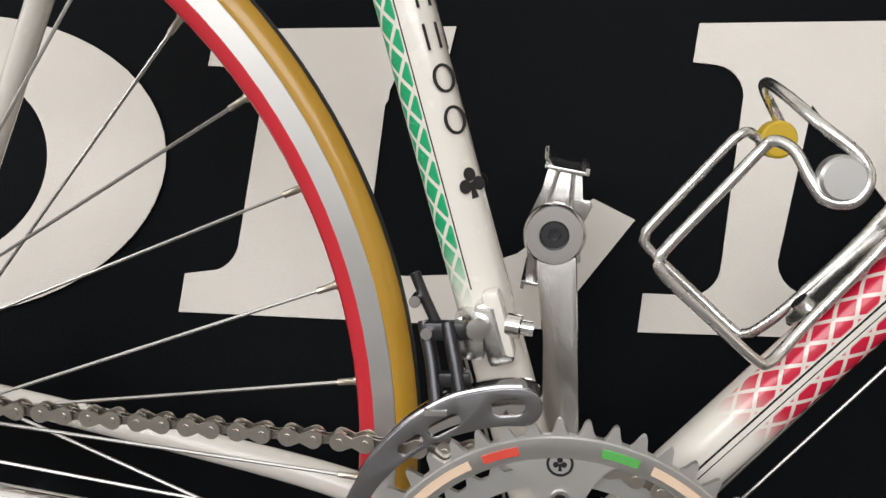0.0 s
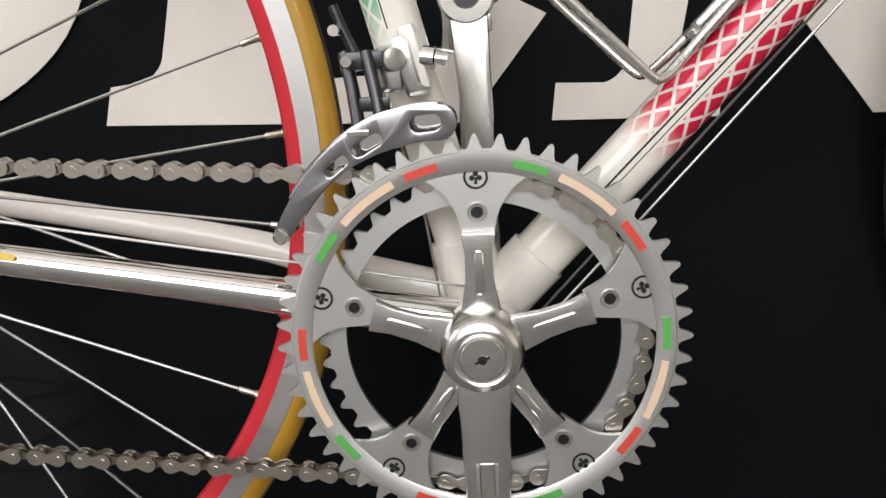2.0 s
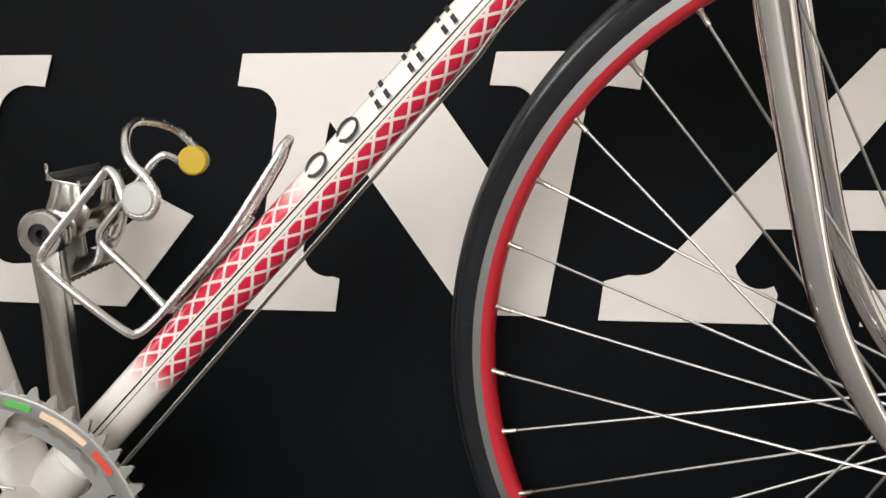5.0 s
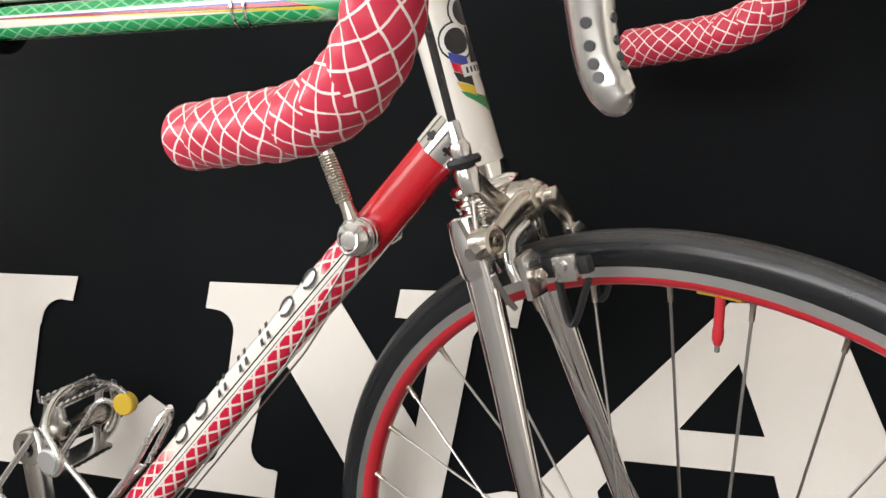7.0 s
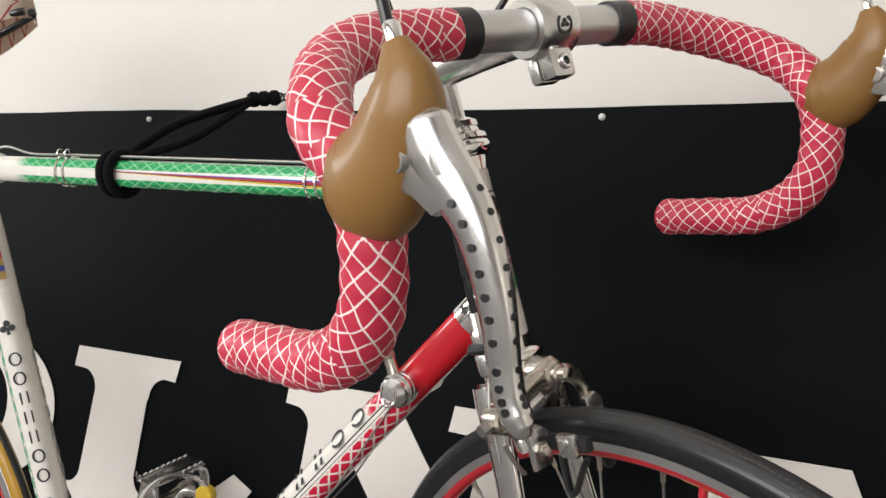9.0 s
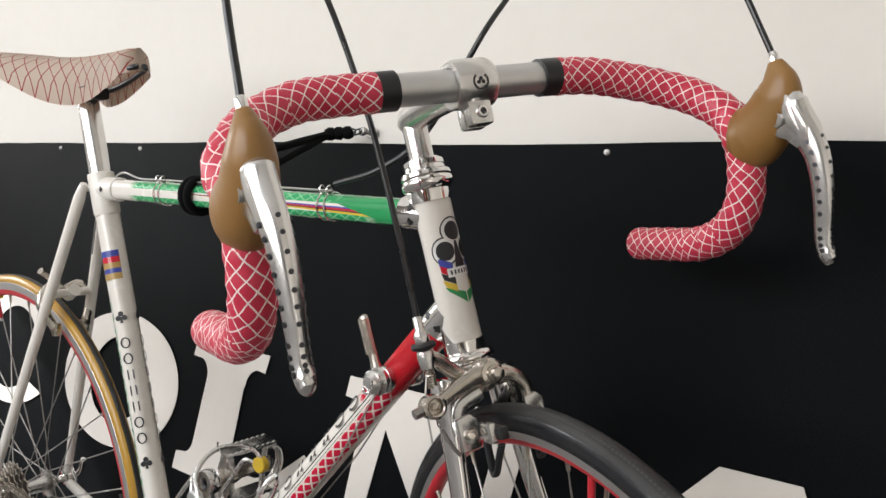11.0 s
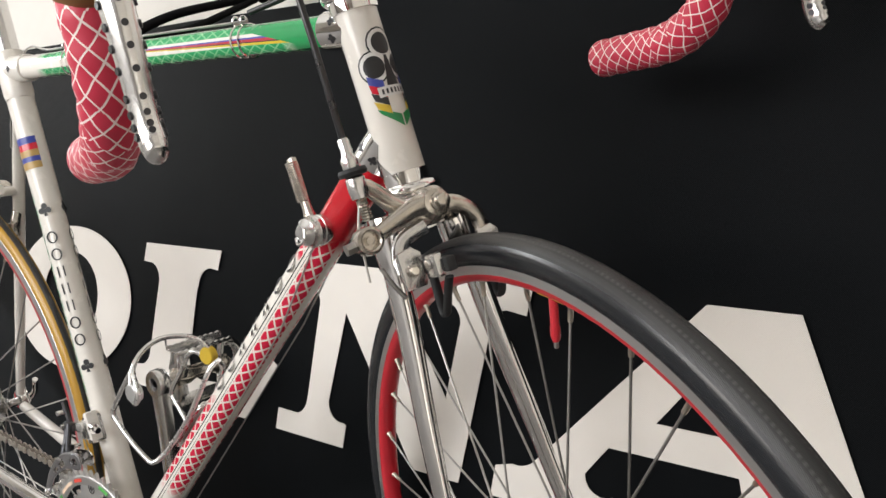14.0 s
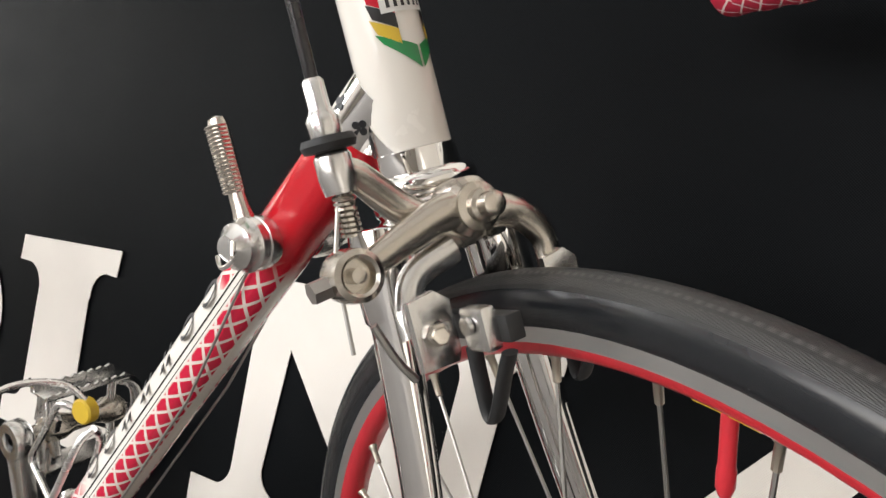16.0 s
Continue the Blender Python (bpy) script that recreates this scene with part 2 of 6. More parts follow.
def top_tube_paint():
    n = Nodes("top_tube_paint")
    u, v = n.uv()
    net = n.lattice(u, v, 0.0160, 9, 0.16)
    flank = n.math("MAXIMUM", n.span(v, 0.28, 0.445, 0.004), n.math("MAXIMUM", n.span(v, 0.555, 0.72, 0.004), n.math("MAXIMUM", n.span(v, 0.03, 0.22), n.span(v, 0.78, 0.97))))
    green = n.math("MULTIPLY", flank, n.span(u, 0.09, 0.50, 0.012))
    # the stripes open towards the head and end in a slanting cut
    cut = n.math("ADD", u, n.math("MULTIPLY", n.math("SUBTRACT", v, 0.46), -0.35))
    grow = n.node("ShaderNodeMapRange")
    n.put(grow.inputs[0], u)
    n.put(grow.inputs[1], 0.17)
    n.put(grow.inputs[2], 0.50)
    c0 = n.math("MULTIPLY", n.math("SUBTRACT", v, 0.462), n.math("DIVIDE", 1.0, n.math("ADD", n.math("MULTIPLY", grow.outputs[0], 0.115), 0.0001)))
    big, fine = n.noise(10.0, 4), n.noise(80.0, 3)
    white = n.mix(big, (0.70, 0.665, 0.60), (0.79, 0.755, 0.69))
    c = n.mix(green, white, n.mix(net, (0.008, 0.30, 0.09), (0.16, 0.52, 0.24)))
    solid = n.span(u, 0.50, 2.0, 0.006)
    stripes = n.span(u, 0.17, 2.0)
    for lo, hi, col in ((0.0, 0.16, (0.72, 0.70, 0.66)), (0.16, 0.34, (0.05, 0.06, 0.36)), (0.34, 0.62, (0.42, 0.02, 0.04)), (0.62, 0.72, (0.02, 0.02, 0.02)), (0.72, 0.95, (0.62, 0.44, 0.03))):
        c = n.mix(n.math("MULTIPLY", n.span(c0, lo, hi), stripes), c, col)
    c = n.mix(n.math("MAXIMUM", solid, n.math("GREATER_THAN", cut, 0.46)), c, (0.008, 0.27, 0.075))
    n.set(c, rng(n, fine, 0.2, 0.32), 0.0, 0.7)
    n.bsdf.inputs["Coat Roughness"].default_value = 0.05
    n.bump(fine, 0.03, 0.0006)
    return n.mat


def cloth(name, a, b, rough=0.62, spec=0.35):
    n = Nodes(name)
    tc = n.node("ShaderNodeTexCoord")
    s = n.node("ShaderNodeSeparateXYZ")
    n.put(s.inputs[0], tc.outputs["Object"])
    weave = n.math("MULTIPLY", n.math("SINE", n.math("MULTIPLY", s.outputs[0], 3700.0)), n.math("SINE", n.math("MULTIPLY", s.outputs[2], 3700.0)))
    big, mid = n.noise(2.2, 4), n.noise(26.0, 5)
    n.set(n.mix(n.math("MULTIPLY", n.math("ADD", big, mid), 0.5), a, b), rng(n, mid, rough - 0.08, rough + 0.08), 0.0, 0.0, spec)
    n.bump(n.math("ADD", n.math("MULTIPLY", weave, 0.35), mid), 0.25, 0.0007)
    return n.mat


def plaster(name, a, b, scale=40.0):
    n = Nodes(name)
    big, fine = n.noise(1.6, 5), n.noise(scale, 6)
    n.set(n.mix(n.math("MULTIPLY", n.math("ADD", big, fine), 0.5), a, b), rng(n, fine, 0.75, 0.92), 0.0, 0.0, 0.3)
    n.bump(fine, 0.15, 0.002)
    return n.mat


SMOOTHR = paint("smooth_tyre_rubber", (0.017, 0.019, 0.022), 0.24, 0.0, 0.5, 0.08)
AMBER, TREAD, TAPE, SADDLE = amber_wall(), tread(), bar_tape(), saddle_cover()
DOWN_P, SEAT_P, TOP_P = down_tube_paint(), seat_tube_paint(), top_tube_paint()
BANNER = cloth("black_banner_cloth", (0.0018, 0.0022, 0.0026), (0.0050, 0.0060, 0.0070), 0.50, 0.042)
PRINT = cloth("white_banner_print", (0.66, 0.62, 0.565), (0.77, 0.73, 0.67), 0.7)
WALLM = plaster("cream_wall_plaster", (0.64, 0.61, 0.56), (0.71, 0.685, 0.64))
FLOORM = plaster("grey_concrete_floor", (0.17, 0.162, 0.152), (0.24, 0.230, 0.218), 25)
# Tone of the unseen window wall, kept dim so chrome reflects more contrast.
BACKWALL = plaster("brown_grey_plaster", (0.34, 0.315, 0.285), (0.42, 0.39, 0.36))
CEILM = plaster("white_ceiling_paint", (0.74, 0.73, 0.70), (0.80, 0.79, 0.77))
TRIMM = paint("white_gloss_trim", (0.74, 0.73, 0.70), 0.35, 0.3, 0.12, 0.2)
DARKWALL = plaster("dark_skirting_paint", (0.014, 0.014, 0.015), (0.028, 0.028, 0.03))


# ---- mesh helpers ----
def link(name, bm, mat, parent=None, label="", m=None, smooth=40):
    me = bpy.data.meshes.new(name)
    bmesh.ops.recalc_face_normals(bm, faces=bm.faces)
    bm.to_mesh(me)
    bm.free()
    for one in mat if isinstance(mat, (list, tuple)) else [mat]:
        me.materials.append(one)
    if smooth:
        me.shade_smooth()
        me.set_sharp_from_angle(angle=radians(smooth))
    ob = new(name, me)
    ob.parent = parent
    if m is not None:
        ob.matrix_basis = m
    if label:
        tagged(ob, label)
    return ob


def part(name, bm, mat, parent, label="", m=None, smooth=40):
    return link(name, bm, mat, parent, label, m, smooth)


def share(ob, m, name=None):
    """Another object on the same mesh, beside ob."""
    o = new(name or ob.name.split(".")[0], ob.data)
    o.parent = ob.parent
    o.matrix_basis = m
    return o


def spline(pts, n=8):
    """A smooth line through the points (Catmull-Rom)."""
    p = [Vector(q) for q in pts]
    p = [2 * p[0] - p[1]] + p + [2 * p[-1] - p[-2]]
    out = []
    for i in range(1, len(p) - 2):
        a, b, c, d = p[i - 1 : i + 3]
        for k in range(n):
            t = k / n
            out.append(0.5 * (2 * b + (c - a) * t + (2 * a - 5 * b + 4 * c - d) * t * t + (3 * b - a - 3 * c + d) * t**3))
    return out + [p[-2]]


def sweep(bm, pts, radius, segs=12, ref=(0, -1, 0), cap=True, lobes=0.0, flat=1.0, mat=0):
    """A round tube along pts. radius: a number or a function of the fraction; ref: the side where v = 0.5; lobes: depth of four flutes; flat: width along ref."""
    pts = [Vector(p) for p in pts]
    uvl = bm.loops.layers.uv.verify()
    tang = []
    for i in range(len(pts)):
        t = pts[min(i + 1, len(pts) - 1)] - pts[max(i - 1, 0)]
        tang.append(t.normalized())
    e1 = Vector(ref)
    if abs(e1.normalized().dot(tang[0])) > 0.97:
        e1 = Vector((1, 0, 0)) if abs(tang[0].x) < 0.9 else Vector((0, 0, 1))
    rings, us, u = [], [], 0.0
    for i, p in enumerate(pts):
        t = tang[i]
        e1 = (e1 - t * e1.dot(t)).normalized()
        e2 = t.cross(e1)
        if i:
            u += (p - pts[i - 1]).length
        us.append(u)
        f = i / max(1, len(pts) - 1)
        r = radius(f) if callable(radius) else radius
        ring = []
        for k in range(segs):
            a = 2 * math.pi * (k / segs - 0.5)
            rr = r * (1 - lobes * 0.5 * (1 + math.cos(4 * a)))
            ring.append(bm.verts.new(p + e1 * math.cos(a) * rr * flat + e2 * math.sin(a) * rr))
        rings.append(ring)
    for i in range(len(rings) - 1):
        for k in range(segs):
            j = (k + 1) % segs
            f = bm.faces.new((rings[i][k], rings[i + 1][k], rings[i + 1][j], rings[i][j]))
            f.material_index = mat
            for lp, (uu, vv) in zip(f.loops, ((us[i], k), (us[i + 1], k), (us[i + 1], k + 1), (us[i], k + 1))):
                lp[uvl].uv = (uu, vv / segs)
    if cap:
        for ring in (rings[0], rings[-1]):
            f = bm.faces.new(ring)
            f.material_index = mat
    return bm


def tube(pts, radius, segs=12, **kw):
    return sweep(bmesh.new(), pts, radius, segs, **kw)


def axes_matrix(origin, z, x=None):
    """A matrix whose z axis is z and whose x axis is near x."""
    z = Vector(z).normalized()
    x = Vector(x) if x is not None else (Vector((1, 0, 0)) if abs(z.x) < 0.9 else Vector((0, 1, 0)))
    x = (x - z * x.dot(z)).normalized()
    y = z.cross(x)
    m = Matrix((x, y, z)).transposed().to_4x4()
    m.translation = origin
    return m


def lathe(bm, profile, m=None, segs=24, closed=False, mat=0, uvs=False):
    """Turns (radius, height) pairs about z, then places by m."""
    m = m or Matrix()
    rings = []
    for r, z in profile:
        if r < 1e-6:
            rings.append([bm.verts.new(m @ Vector((0, 0, z)))])
        else:
            rings.append([bm.verts.new(m @ Vector((r * math.cos(2 * math.pi * k / segs), r * math.sin(2 * math.pi * k / segs), z))) for k in range(segs)])
    uvl = bm.loops.layers.uv.verify()
    pairs = list(zip(rings, rings[1:])) + ([(rings[-1], rings[0])] if closed else [])
    for row, (a, b) in enumerate(pairs):
        for k in range(segs):
            j = (k + 1) % segs
            vs = [a[k % len(a)], a[j % len(a)], b[j % len(b)], b[k % len(b)]]
            vs = list(dict.fromkeys(vs))
            if len(vs) > 2:
                f = bm.faces.new(vs)
                f.material_index = mat
                if uvs and len(vs) == 4:
                    n = len(pairs)
                    for lp, q in zip(f.loops, ((k, row), (k + 1, row), (k + 1, row + 1), (k, row + 1))):
                        lp[uvl].uv = (q[0] / segs, q[1] / n)
    return bm


def plate(bm, outline, depth, m=None, bevel=0.0, holes=(), mat=0):
    """A flat plate from an outline in x, y, depth thick along z (centred), placed by m; holes as round (x, y, r) or long (x0, y0, x1, y1, r)."""
    m = m or Matrix()
    tmp = bmesh.new()
    loops = []
    cuts = [[(h[0] + h[2] * math.cos(2 * math.pi * k / 14), h[1] + h[2] * math.sin(2 * math.pi * k / 14)) for k in range(14)] if len(h) == 3 else slot(h[0:2], h[2:4], h[4]) for h in holes]
    for pts in [outline] + cuts:
        vs = [tmp.verts.new((*p, -depth / 2)) for p in pts]
        loops.append([tmp.edges.new((vs[i], vs[(i + 1) % len(vs)])) for i in range(len(vs))])
    bmesh.ops.triangle_fill(tmp, use_beauty=True, use_dissolve=True, edges=[e for l in loops for e in l])
    bmesh.ops.recalc_face_normals(tmp, faces=tmp.faces)
    got = bmesh.ops.extrude_face_region(tmp, geom=list(tmp.faces))
    bmesh.ops.translate(tmp, verts=[v for v in got["geom"] if isinstance(v, bmesh.types.BMVert)], vec=(0, 0, depth))
    bmesh.ops.recalc_face_normals(tmp, faces=tmp.faces)
    if bevel:
        sharp = [e for e in tmp.edges if len(e.link_faces) == 2 and e.calc_face_angle(0) > 0.8 and abs((e.verts[0].co - e.verts[1].co).z) < 1e-6]
        bmesh.ops.bevel(tmp, geom=sharp, offset=bevel, segments=2, affect="EDGES", profile=0.6)
    tmp.transform(m)
    return join(bm, tmp, mat)


def join(bm, other, mat=0):
    me = bpy.data.meshes.new("tmp")
    for f in other.faces:
        f.material_index = mat
    other.to_mesh(me)
    other.free()
    bm.from_mesh(me)
    bpy.data.meshes.remove(me)
    return bm


def block(bm, size, m=None, bevel=0.002, mat=0):
    tmp = bmesh.new()
    bmesh.ops.create_cube(tmp, size=1.0)
    bmesh.ops.scale(tmp, vec=size, verts=tmp.verts)
    if bevel:
        bmesh.ops.bevel(tmp, geom=tmp.edges[:], offset=bevel, segments=2, affect="EDGES", profile=0.6)
    tmp.transform(m or Matrix())
    return join(bm, tmp, mat)


def rod(bm, a, b, r, segs=12, mat=0):
    return sweep(bm, [a, b], r, segs, mat=mat)


def arc(cx, cy, r, a0, a1, n):
    return [(cx + r * math.cos(radians(a0 + (a1 - a0) * i / n)), cy + r * math.sin(radians(a0 + (a1 - a0) * i / n))) for i in range(n + 1)]


def slot(p, q, r, n=6):
    """The outline of a long rounded bar from p to q."""
    d = math.degrees(math.atan2(q[1] - p[1], q[0] - p[0]))
    return arc(*q, r, d - 90, d + 90, n) + arc(*p, r, d + 90, d + 270, n)


def table(values):
    """A radius that runs through the values along a sweep."""
    def at(f):
        x = f * (len(values) - 1)
        i = min(int(x), len(values) - 2)
        return values[i] + (values[i + 1] - values[i]) * (x - i)
    return at


# ---- the room ----
FLOOR_Z = 0.015
XZ = Matrix.Rotation(radians(90), 4, "X")  # plate outline (x, y) -> world (x, z), depth along y


def structure(name, size, centre, mat, label, category, bevel=0.0):
    ob = link(name, block(bmesh.new(), size, Matrix.Translation(centre), bevel), mat, smooth=0)
    return tagged(ob, label, category, kind="structure")


structure("floor", (RX1 - RX0 + 0.4, BY - RY0 + 0.4, 0.1), ((RX0 + RX1) / 2, (BY + RY0) / 2, FLOOR_Z - 0.05), FLOORM, "grey concrete floor under the bicycle", "floor")
structure("ceiling", (RX1 - RX0 + 0.4, BY - RY0 + 0.4, 0.1), ((RX0 + RX1) / 2, (BY + RY0) / 2, RZ1 + 0.05), CEILM, "plain white painted ceiling", "ceiling")
structure("wall_north", (RX1 - RX0, 0.15, RZ1 - FLOOR_Z), ((RX0 + RX1) / 2, BY + 0.008 + 0.075, (RZ1 + FLOOR_Z) / 2), WALLM, "cream plaster wall behind the black banner", "wall")
wall_w = bmesh.new()
for y0, y1, z0, z1 in ((RY0, SIDE_Y0, FLOOR_Z, RZ1), (SIDE_Y1, BY, FLOOR_Z, RZ1), (SIDE_Y0, SIDE_Y1, FLOOR_Z, SIDE_Z0), (SIDE_Y0, SIDE_Y1, SIDE_Z1, RZ1)):
    block(wall_w, (0.02, y1 - y0, z1 - z0), Matrix.Translation((RX0 - 0.01, (y0 + y1) / 2, (z0 + z1) / 2)), 0)
tagged(link("wall_west", wall_w, WALLM, smooth=0), "cream plaster side wall with a small window opening", "wall", kind="structure")
structure("wall_east", (0.15, BY - RY0, RZ1 - FLOOR_Z), (RX1 + 0.075, (BY + RY0) / 2, (RZ1 + FLOOR_Z) / 2), WALLM, "cream plaster side wall", "wall")
wall_s = bmesh.new()
for x0, x1, z0, z1 in ((RX0, WIN_X0, FLOOR_Z, RZ1), (WIN_X1, RX1, FLOOR_Z, RZ1), (WIN_X0, WIN_X1, FLOOR_Z, WIN_Z0), (WIN_X0, WIN_X1, WIN_Z1, RZ1)):
    block(wall_s, (x1 - x0, 0.2, z1 - z0), Matrix.Translation(((x0 + x1) / 2, RY0 - 0.1, (z0 + z1) / 2)), 0)
tagged(link("wall_south", wall_s, BACKWALL, smooth=0), "unseen brown-grey plaster wall with an added wide window opening", "wall", kind="structure")
structure("baseboard", (RX1 - RX0, 0.010, 0.071), ((RX0 + RX1) / 2, BY + 0.002, FLOOR_Z + 0.0355), DARKWALL, "dark painted baseboard under the banner", "baseboard")


def trim_strip():
    bm = bmesh.new()
    n = 260
    top = [(RX0 + (RX1 - RX0) * i / n, 0.103 + 0.0012 * noise.noise((i * 0.8, 3, 0)) + 0.0008 * noise.noise((i * 3.1, 7, 0))) for i in range(n + 1)]
    plate(bm, [(RX0, 0.087), (RX1, 0.087)] + top[::-1], 0.012, Matrix.Translation((0, BY + 0.001, 0)) @ XZ)
    tagged(link("trim", bm, TRIMM, smooth=0), "white painted trim strip with a ragged edge", "trim", kind="structure")


trim_strip()


# ---- the banner ----
def ripple(x, z):
    return 0.0016 * noise.noise((x * 5, z * 1.2, 1.0)) + 0.0007 * noise.noise((x * 14, z * 3, 5.0))


def banner():
    root = new("banner")
    root.location = (0, BY, FLOOR_Z)
    tagged(root, "black cloth banner with large white printed shapes, pinned along its top", "banner")
    base = Matrix.Translation((0, 0, -FLOOR_Z))
    bm = bmesh.new()
    nx, nz, x0, x1 = 130, 34, -1.75, 1.95
    grid = []
    for i in range(nx + 1):
        x = x0 + (x1 - x0) * i / nx
        zt = 0.9165 + 0.0035 * noise.noise((x * 2.2, 0, 9)) + 0.0015 * noise.noise((x * 9, 2, 9))
        grid.append([bm.verts.new((x, ripple(x, z), z)) for z in (0.1045 + (zt - 0.1045) * k / nz for k in range(nz + 1))])
    for i in range(nx):
        for k in range(nz):
            bm.faces.new((grid[i][k], grid[i + 1][k], grid[i + 1][k + 1], grid[i][k + 1]))
    got = bmesh.ops.extrude_face_region(bm, geom=list(bm.faces))
    bmesh.ops.translate(bm, verts=[v for v in got["geom"] if isinstance(v, bmesh.types.BMVert)], vec=(0, 0.003, 0))
    part("cloth", bm, BANNER, root, m=base)

    zb, zt, serif = 0.3875, 0.6015, 0.027
    Y = Matrix.Translation((0, -0.0025, 0)) @ XZ

    def shape(*outlines):
        bm = bmesh.new()
        for k, (o, holes) in enumerate(outlines):
            plate(bm, o, 0.001, Y, holes=())
        part("white_shape", bm, PRINT, root, m=base, smooth=0)

    def ring(cx, cz, ro, hi, a0, a1, lean):
        n = 56
        out, inn = [], []
        for i in range(n + 1):
            a = radians(a0 + (a1 - a0) * i / n)
            for lst, (rx, rz) in ((out, ro), (inn, hi)):
                x, z = rx * math.cos(a), rz * math.sin(a)
                lst.append((cx + x + lean * z, cz + z))
        bm = bmesh.new()
        vs = [[bm.verts.new((x, -0.003 + dy, z)) for x, z in lst] for lst in (out, inn) for dy in (0, 0.001)]
        for i in range(n):
            bm.faces.new((vs[0][i], vs[0][i + 1], vs[2][i + 1], vs[2][i]))
            bm.faces.new((vs[0][i], vs[1][i], vs[1][i + 1], vs[0][i + 1]))
            bm.faces.new((vs[2][i], vs[2][i + 1], vs[3][i + 1], vs[3][i]))
        part("white_shape", bm, PRINT, root, m=base, smooth=0)

    mid = (zb + zt) / 2
    ring(-0.895, mid, (0.19, 0.113), (0.098, 0.084), 38, 322, 0.1)
    ring(-0.486, mid + 0.004, (0.183, 0.117), (0.088, 0.075), 0, 360, 0.1)

    def fillet(cx, cz, r, a0, a1, n=6):
        return arc(cx, cz, r, a0, a1, n)

    # slanted bar with a foot and a long rising toe
    shape(([(-0.289, zb + 0.004), (-0.018, zb), (0.041, 0.465), (0.012, 0.4795), (-0.040, 0.440), (-0.085, 0.424)] + fillet(-0.118, 0.452, 0.030, -80, -170)
           + [(-0.1375, 0.545)] + fillet(-0.108, 0.549, 0.027, 180, 95) + [(-0.093, zt - serif), (-0.087, zt), (-0.267, zt), (-0.272, zt - serif)]
           + fillet(-0.256, 0.548, 0.026, 75, 0) + [(-0.243, 0.452)] + fillet(-0.268, 0.446, 0.024, 0, -70) + [(-0.285, 0.420)], ()))
    # two bars joined by a wide diagonal
    shape(([(0.044, zb), (0.164, zb), (0.167, zb + serif)] + fillet(0.158, 0.438, 0.022, -80, -180) + [(0.157, 0.545), (0.263, 0.4005), (0.272, zb), (0.337, zb), (0.366, 0.552)]
           + fillet(0.388, 0.552, 0.022, 180, 100) + [(0.409, zt - serif - 0.004), (0.415, zt), (0.294, zt), (0.289, zt - serif)] + fillet(0.306, 0.553, 0.021, 80, 0)
           + [(0.3135, 0.472), (0.221, zt), (0.082, zt), (0.078, zt - serif)] + fillet(0.090, 0.551, 0.022, 80, 0) + [(0.099, 0.434)] + fillet(0.076, 0.436, 0.023, 0, -75) + [(0.047, zb + serif)], ()))
    # peaked shape: two legs and a cross bar as separate joined panels
    bm = bmesh.new()
    plate(bm, [(0.379, zb - 0.002), (0.514, zb - 0.002), (0.518, 0.409)] + fillet(0.505, 0.433, 0.020, -60, -175) + [(0.508, 0.4605), (0.5525, 0.491), (0.6005, 0.551), (0.632, zt), (0.592, zt), (0.430, 0.432)] + fillet(0.408, 0.452, 0.030, -50, -100) + [(0.383, 0.417)], 0.001, Y)
    plate(bm, [(0.632, zt), (0.6005, 0.551), (0.622, 0.492), (0.630, 0.4605), (0.636, 0.437)] + fillet(0.612, 0.436, 0.022, 0, -70) + [(0.584, 0.414), (0.580, zb - 0.002), (0.782, zb - 0.002), (0.785, 0.414)] + fillet(0.765, 0.440, 0.026, -70, -175) + [(0.671, zt)], 0.001, Y)
    plate(bm, [(0.500, 0.4605), (0.640, 0.4605), (0.630, 0.4915), (0.545, 0.4915)], 0.001, Matrix.Translation((0, 0.0003, 0)) @ Y)
    part("white_shape", bm, PRINT, root, m=base, smooth=0)
    for x in (-0.817, -0.522, -0.184, 0.4255, 0.93, 1.35):
        bm = lathe(bmesh.new(), [(0, 0.0035), (0.002, 0.003), (0.0034, 0.0012), (0.0036, -0.001)], axes_matrix((x, -0.001, 0.906), (0, -1, 0)), 12)
        part("pin", bm, TRIMM, root, m=base)
    return root


banner()


# ---- the bicycle ----
# Its own axes: x ahead, y to its left, z up, bottom bracket at (0, 0, BB). It leans out from the wall on its cord.
BB = 0.27
LEAN, TIP = 10.948, -1.297
bicycle = new("bicycle")
bicycle.matrix_basis = Matrix.Rotation(radians(TIP), 4, "Y") @ Matrix.Rotation(radians(LEAN), 4, "X")
tagged(bicycle, "white racing bicycle with red and green netted tubes", "bicycle")
BIKE = bicycle.matrix_basis.copy()

REAR = Vector((-0.404, 0, 0.358))
RIM_IN, RIM_OUT = 0.300, 0.3215
# steering axes
HEAD, SLACK, STEER = Vector((0.4608, 0, 0.695)), radians(16.2), radians(23.0)
sz = Vector((-math.sin(SLACK), 0, math.cos(SLACK)))
sx0 = Vector((math.cos(SLACK), 0, math.sin(SLACK)))
sx = sx0 * math.cos(STEER) + Vector((0, -1, 0)) * math.sin(STEER)
S = axes_matrix(HEAD, sz, sx)
# the head's lower end is pushed away from the near side, and the fork with it
LOW = HEAD + Vector((-0.008, 0.0095, 0))
hz = HEAD + sz * 0.136 - LOW
HEADM = axes_matrix(LOW, hz, sx0)
SB = axes_matrix(LOW, hz, sx)
FRONT = Vector((0.038, 0, -0.388))  # in the steering axes


def line(a, b, n):
    a, b = Vector(a), Vector(b)
    return [a.lerp(b, i / n) for i in range(n + 1)]


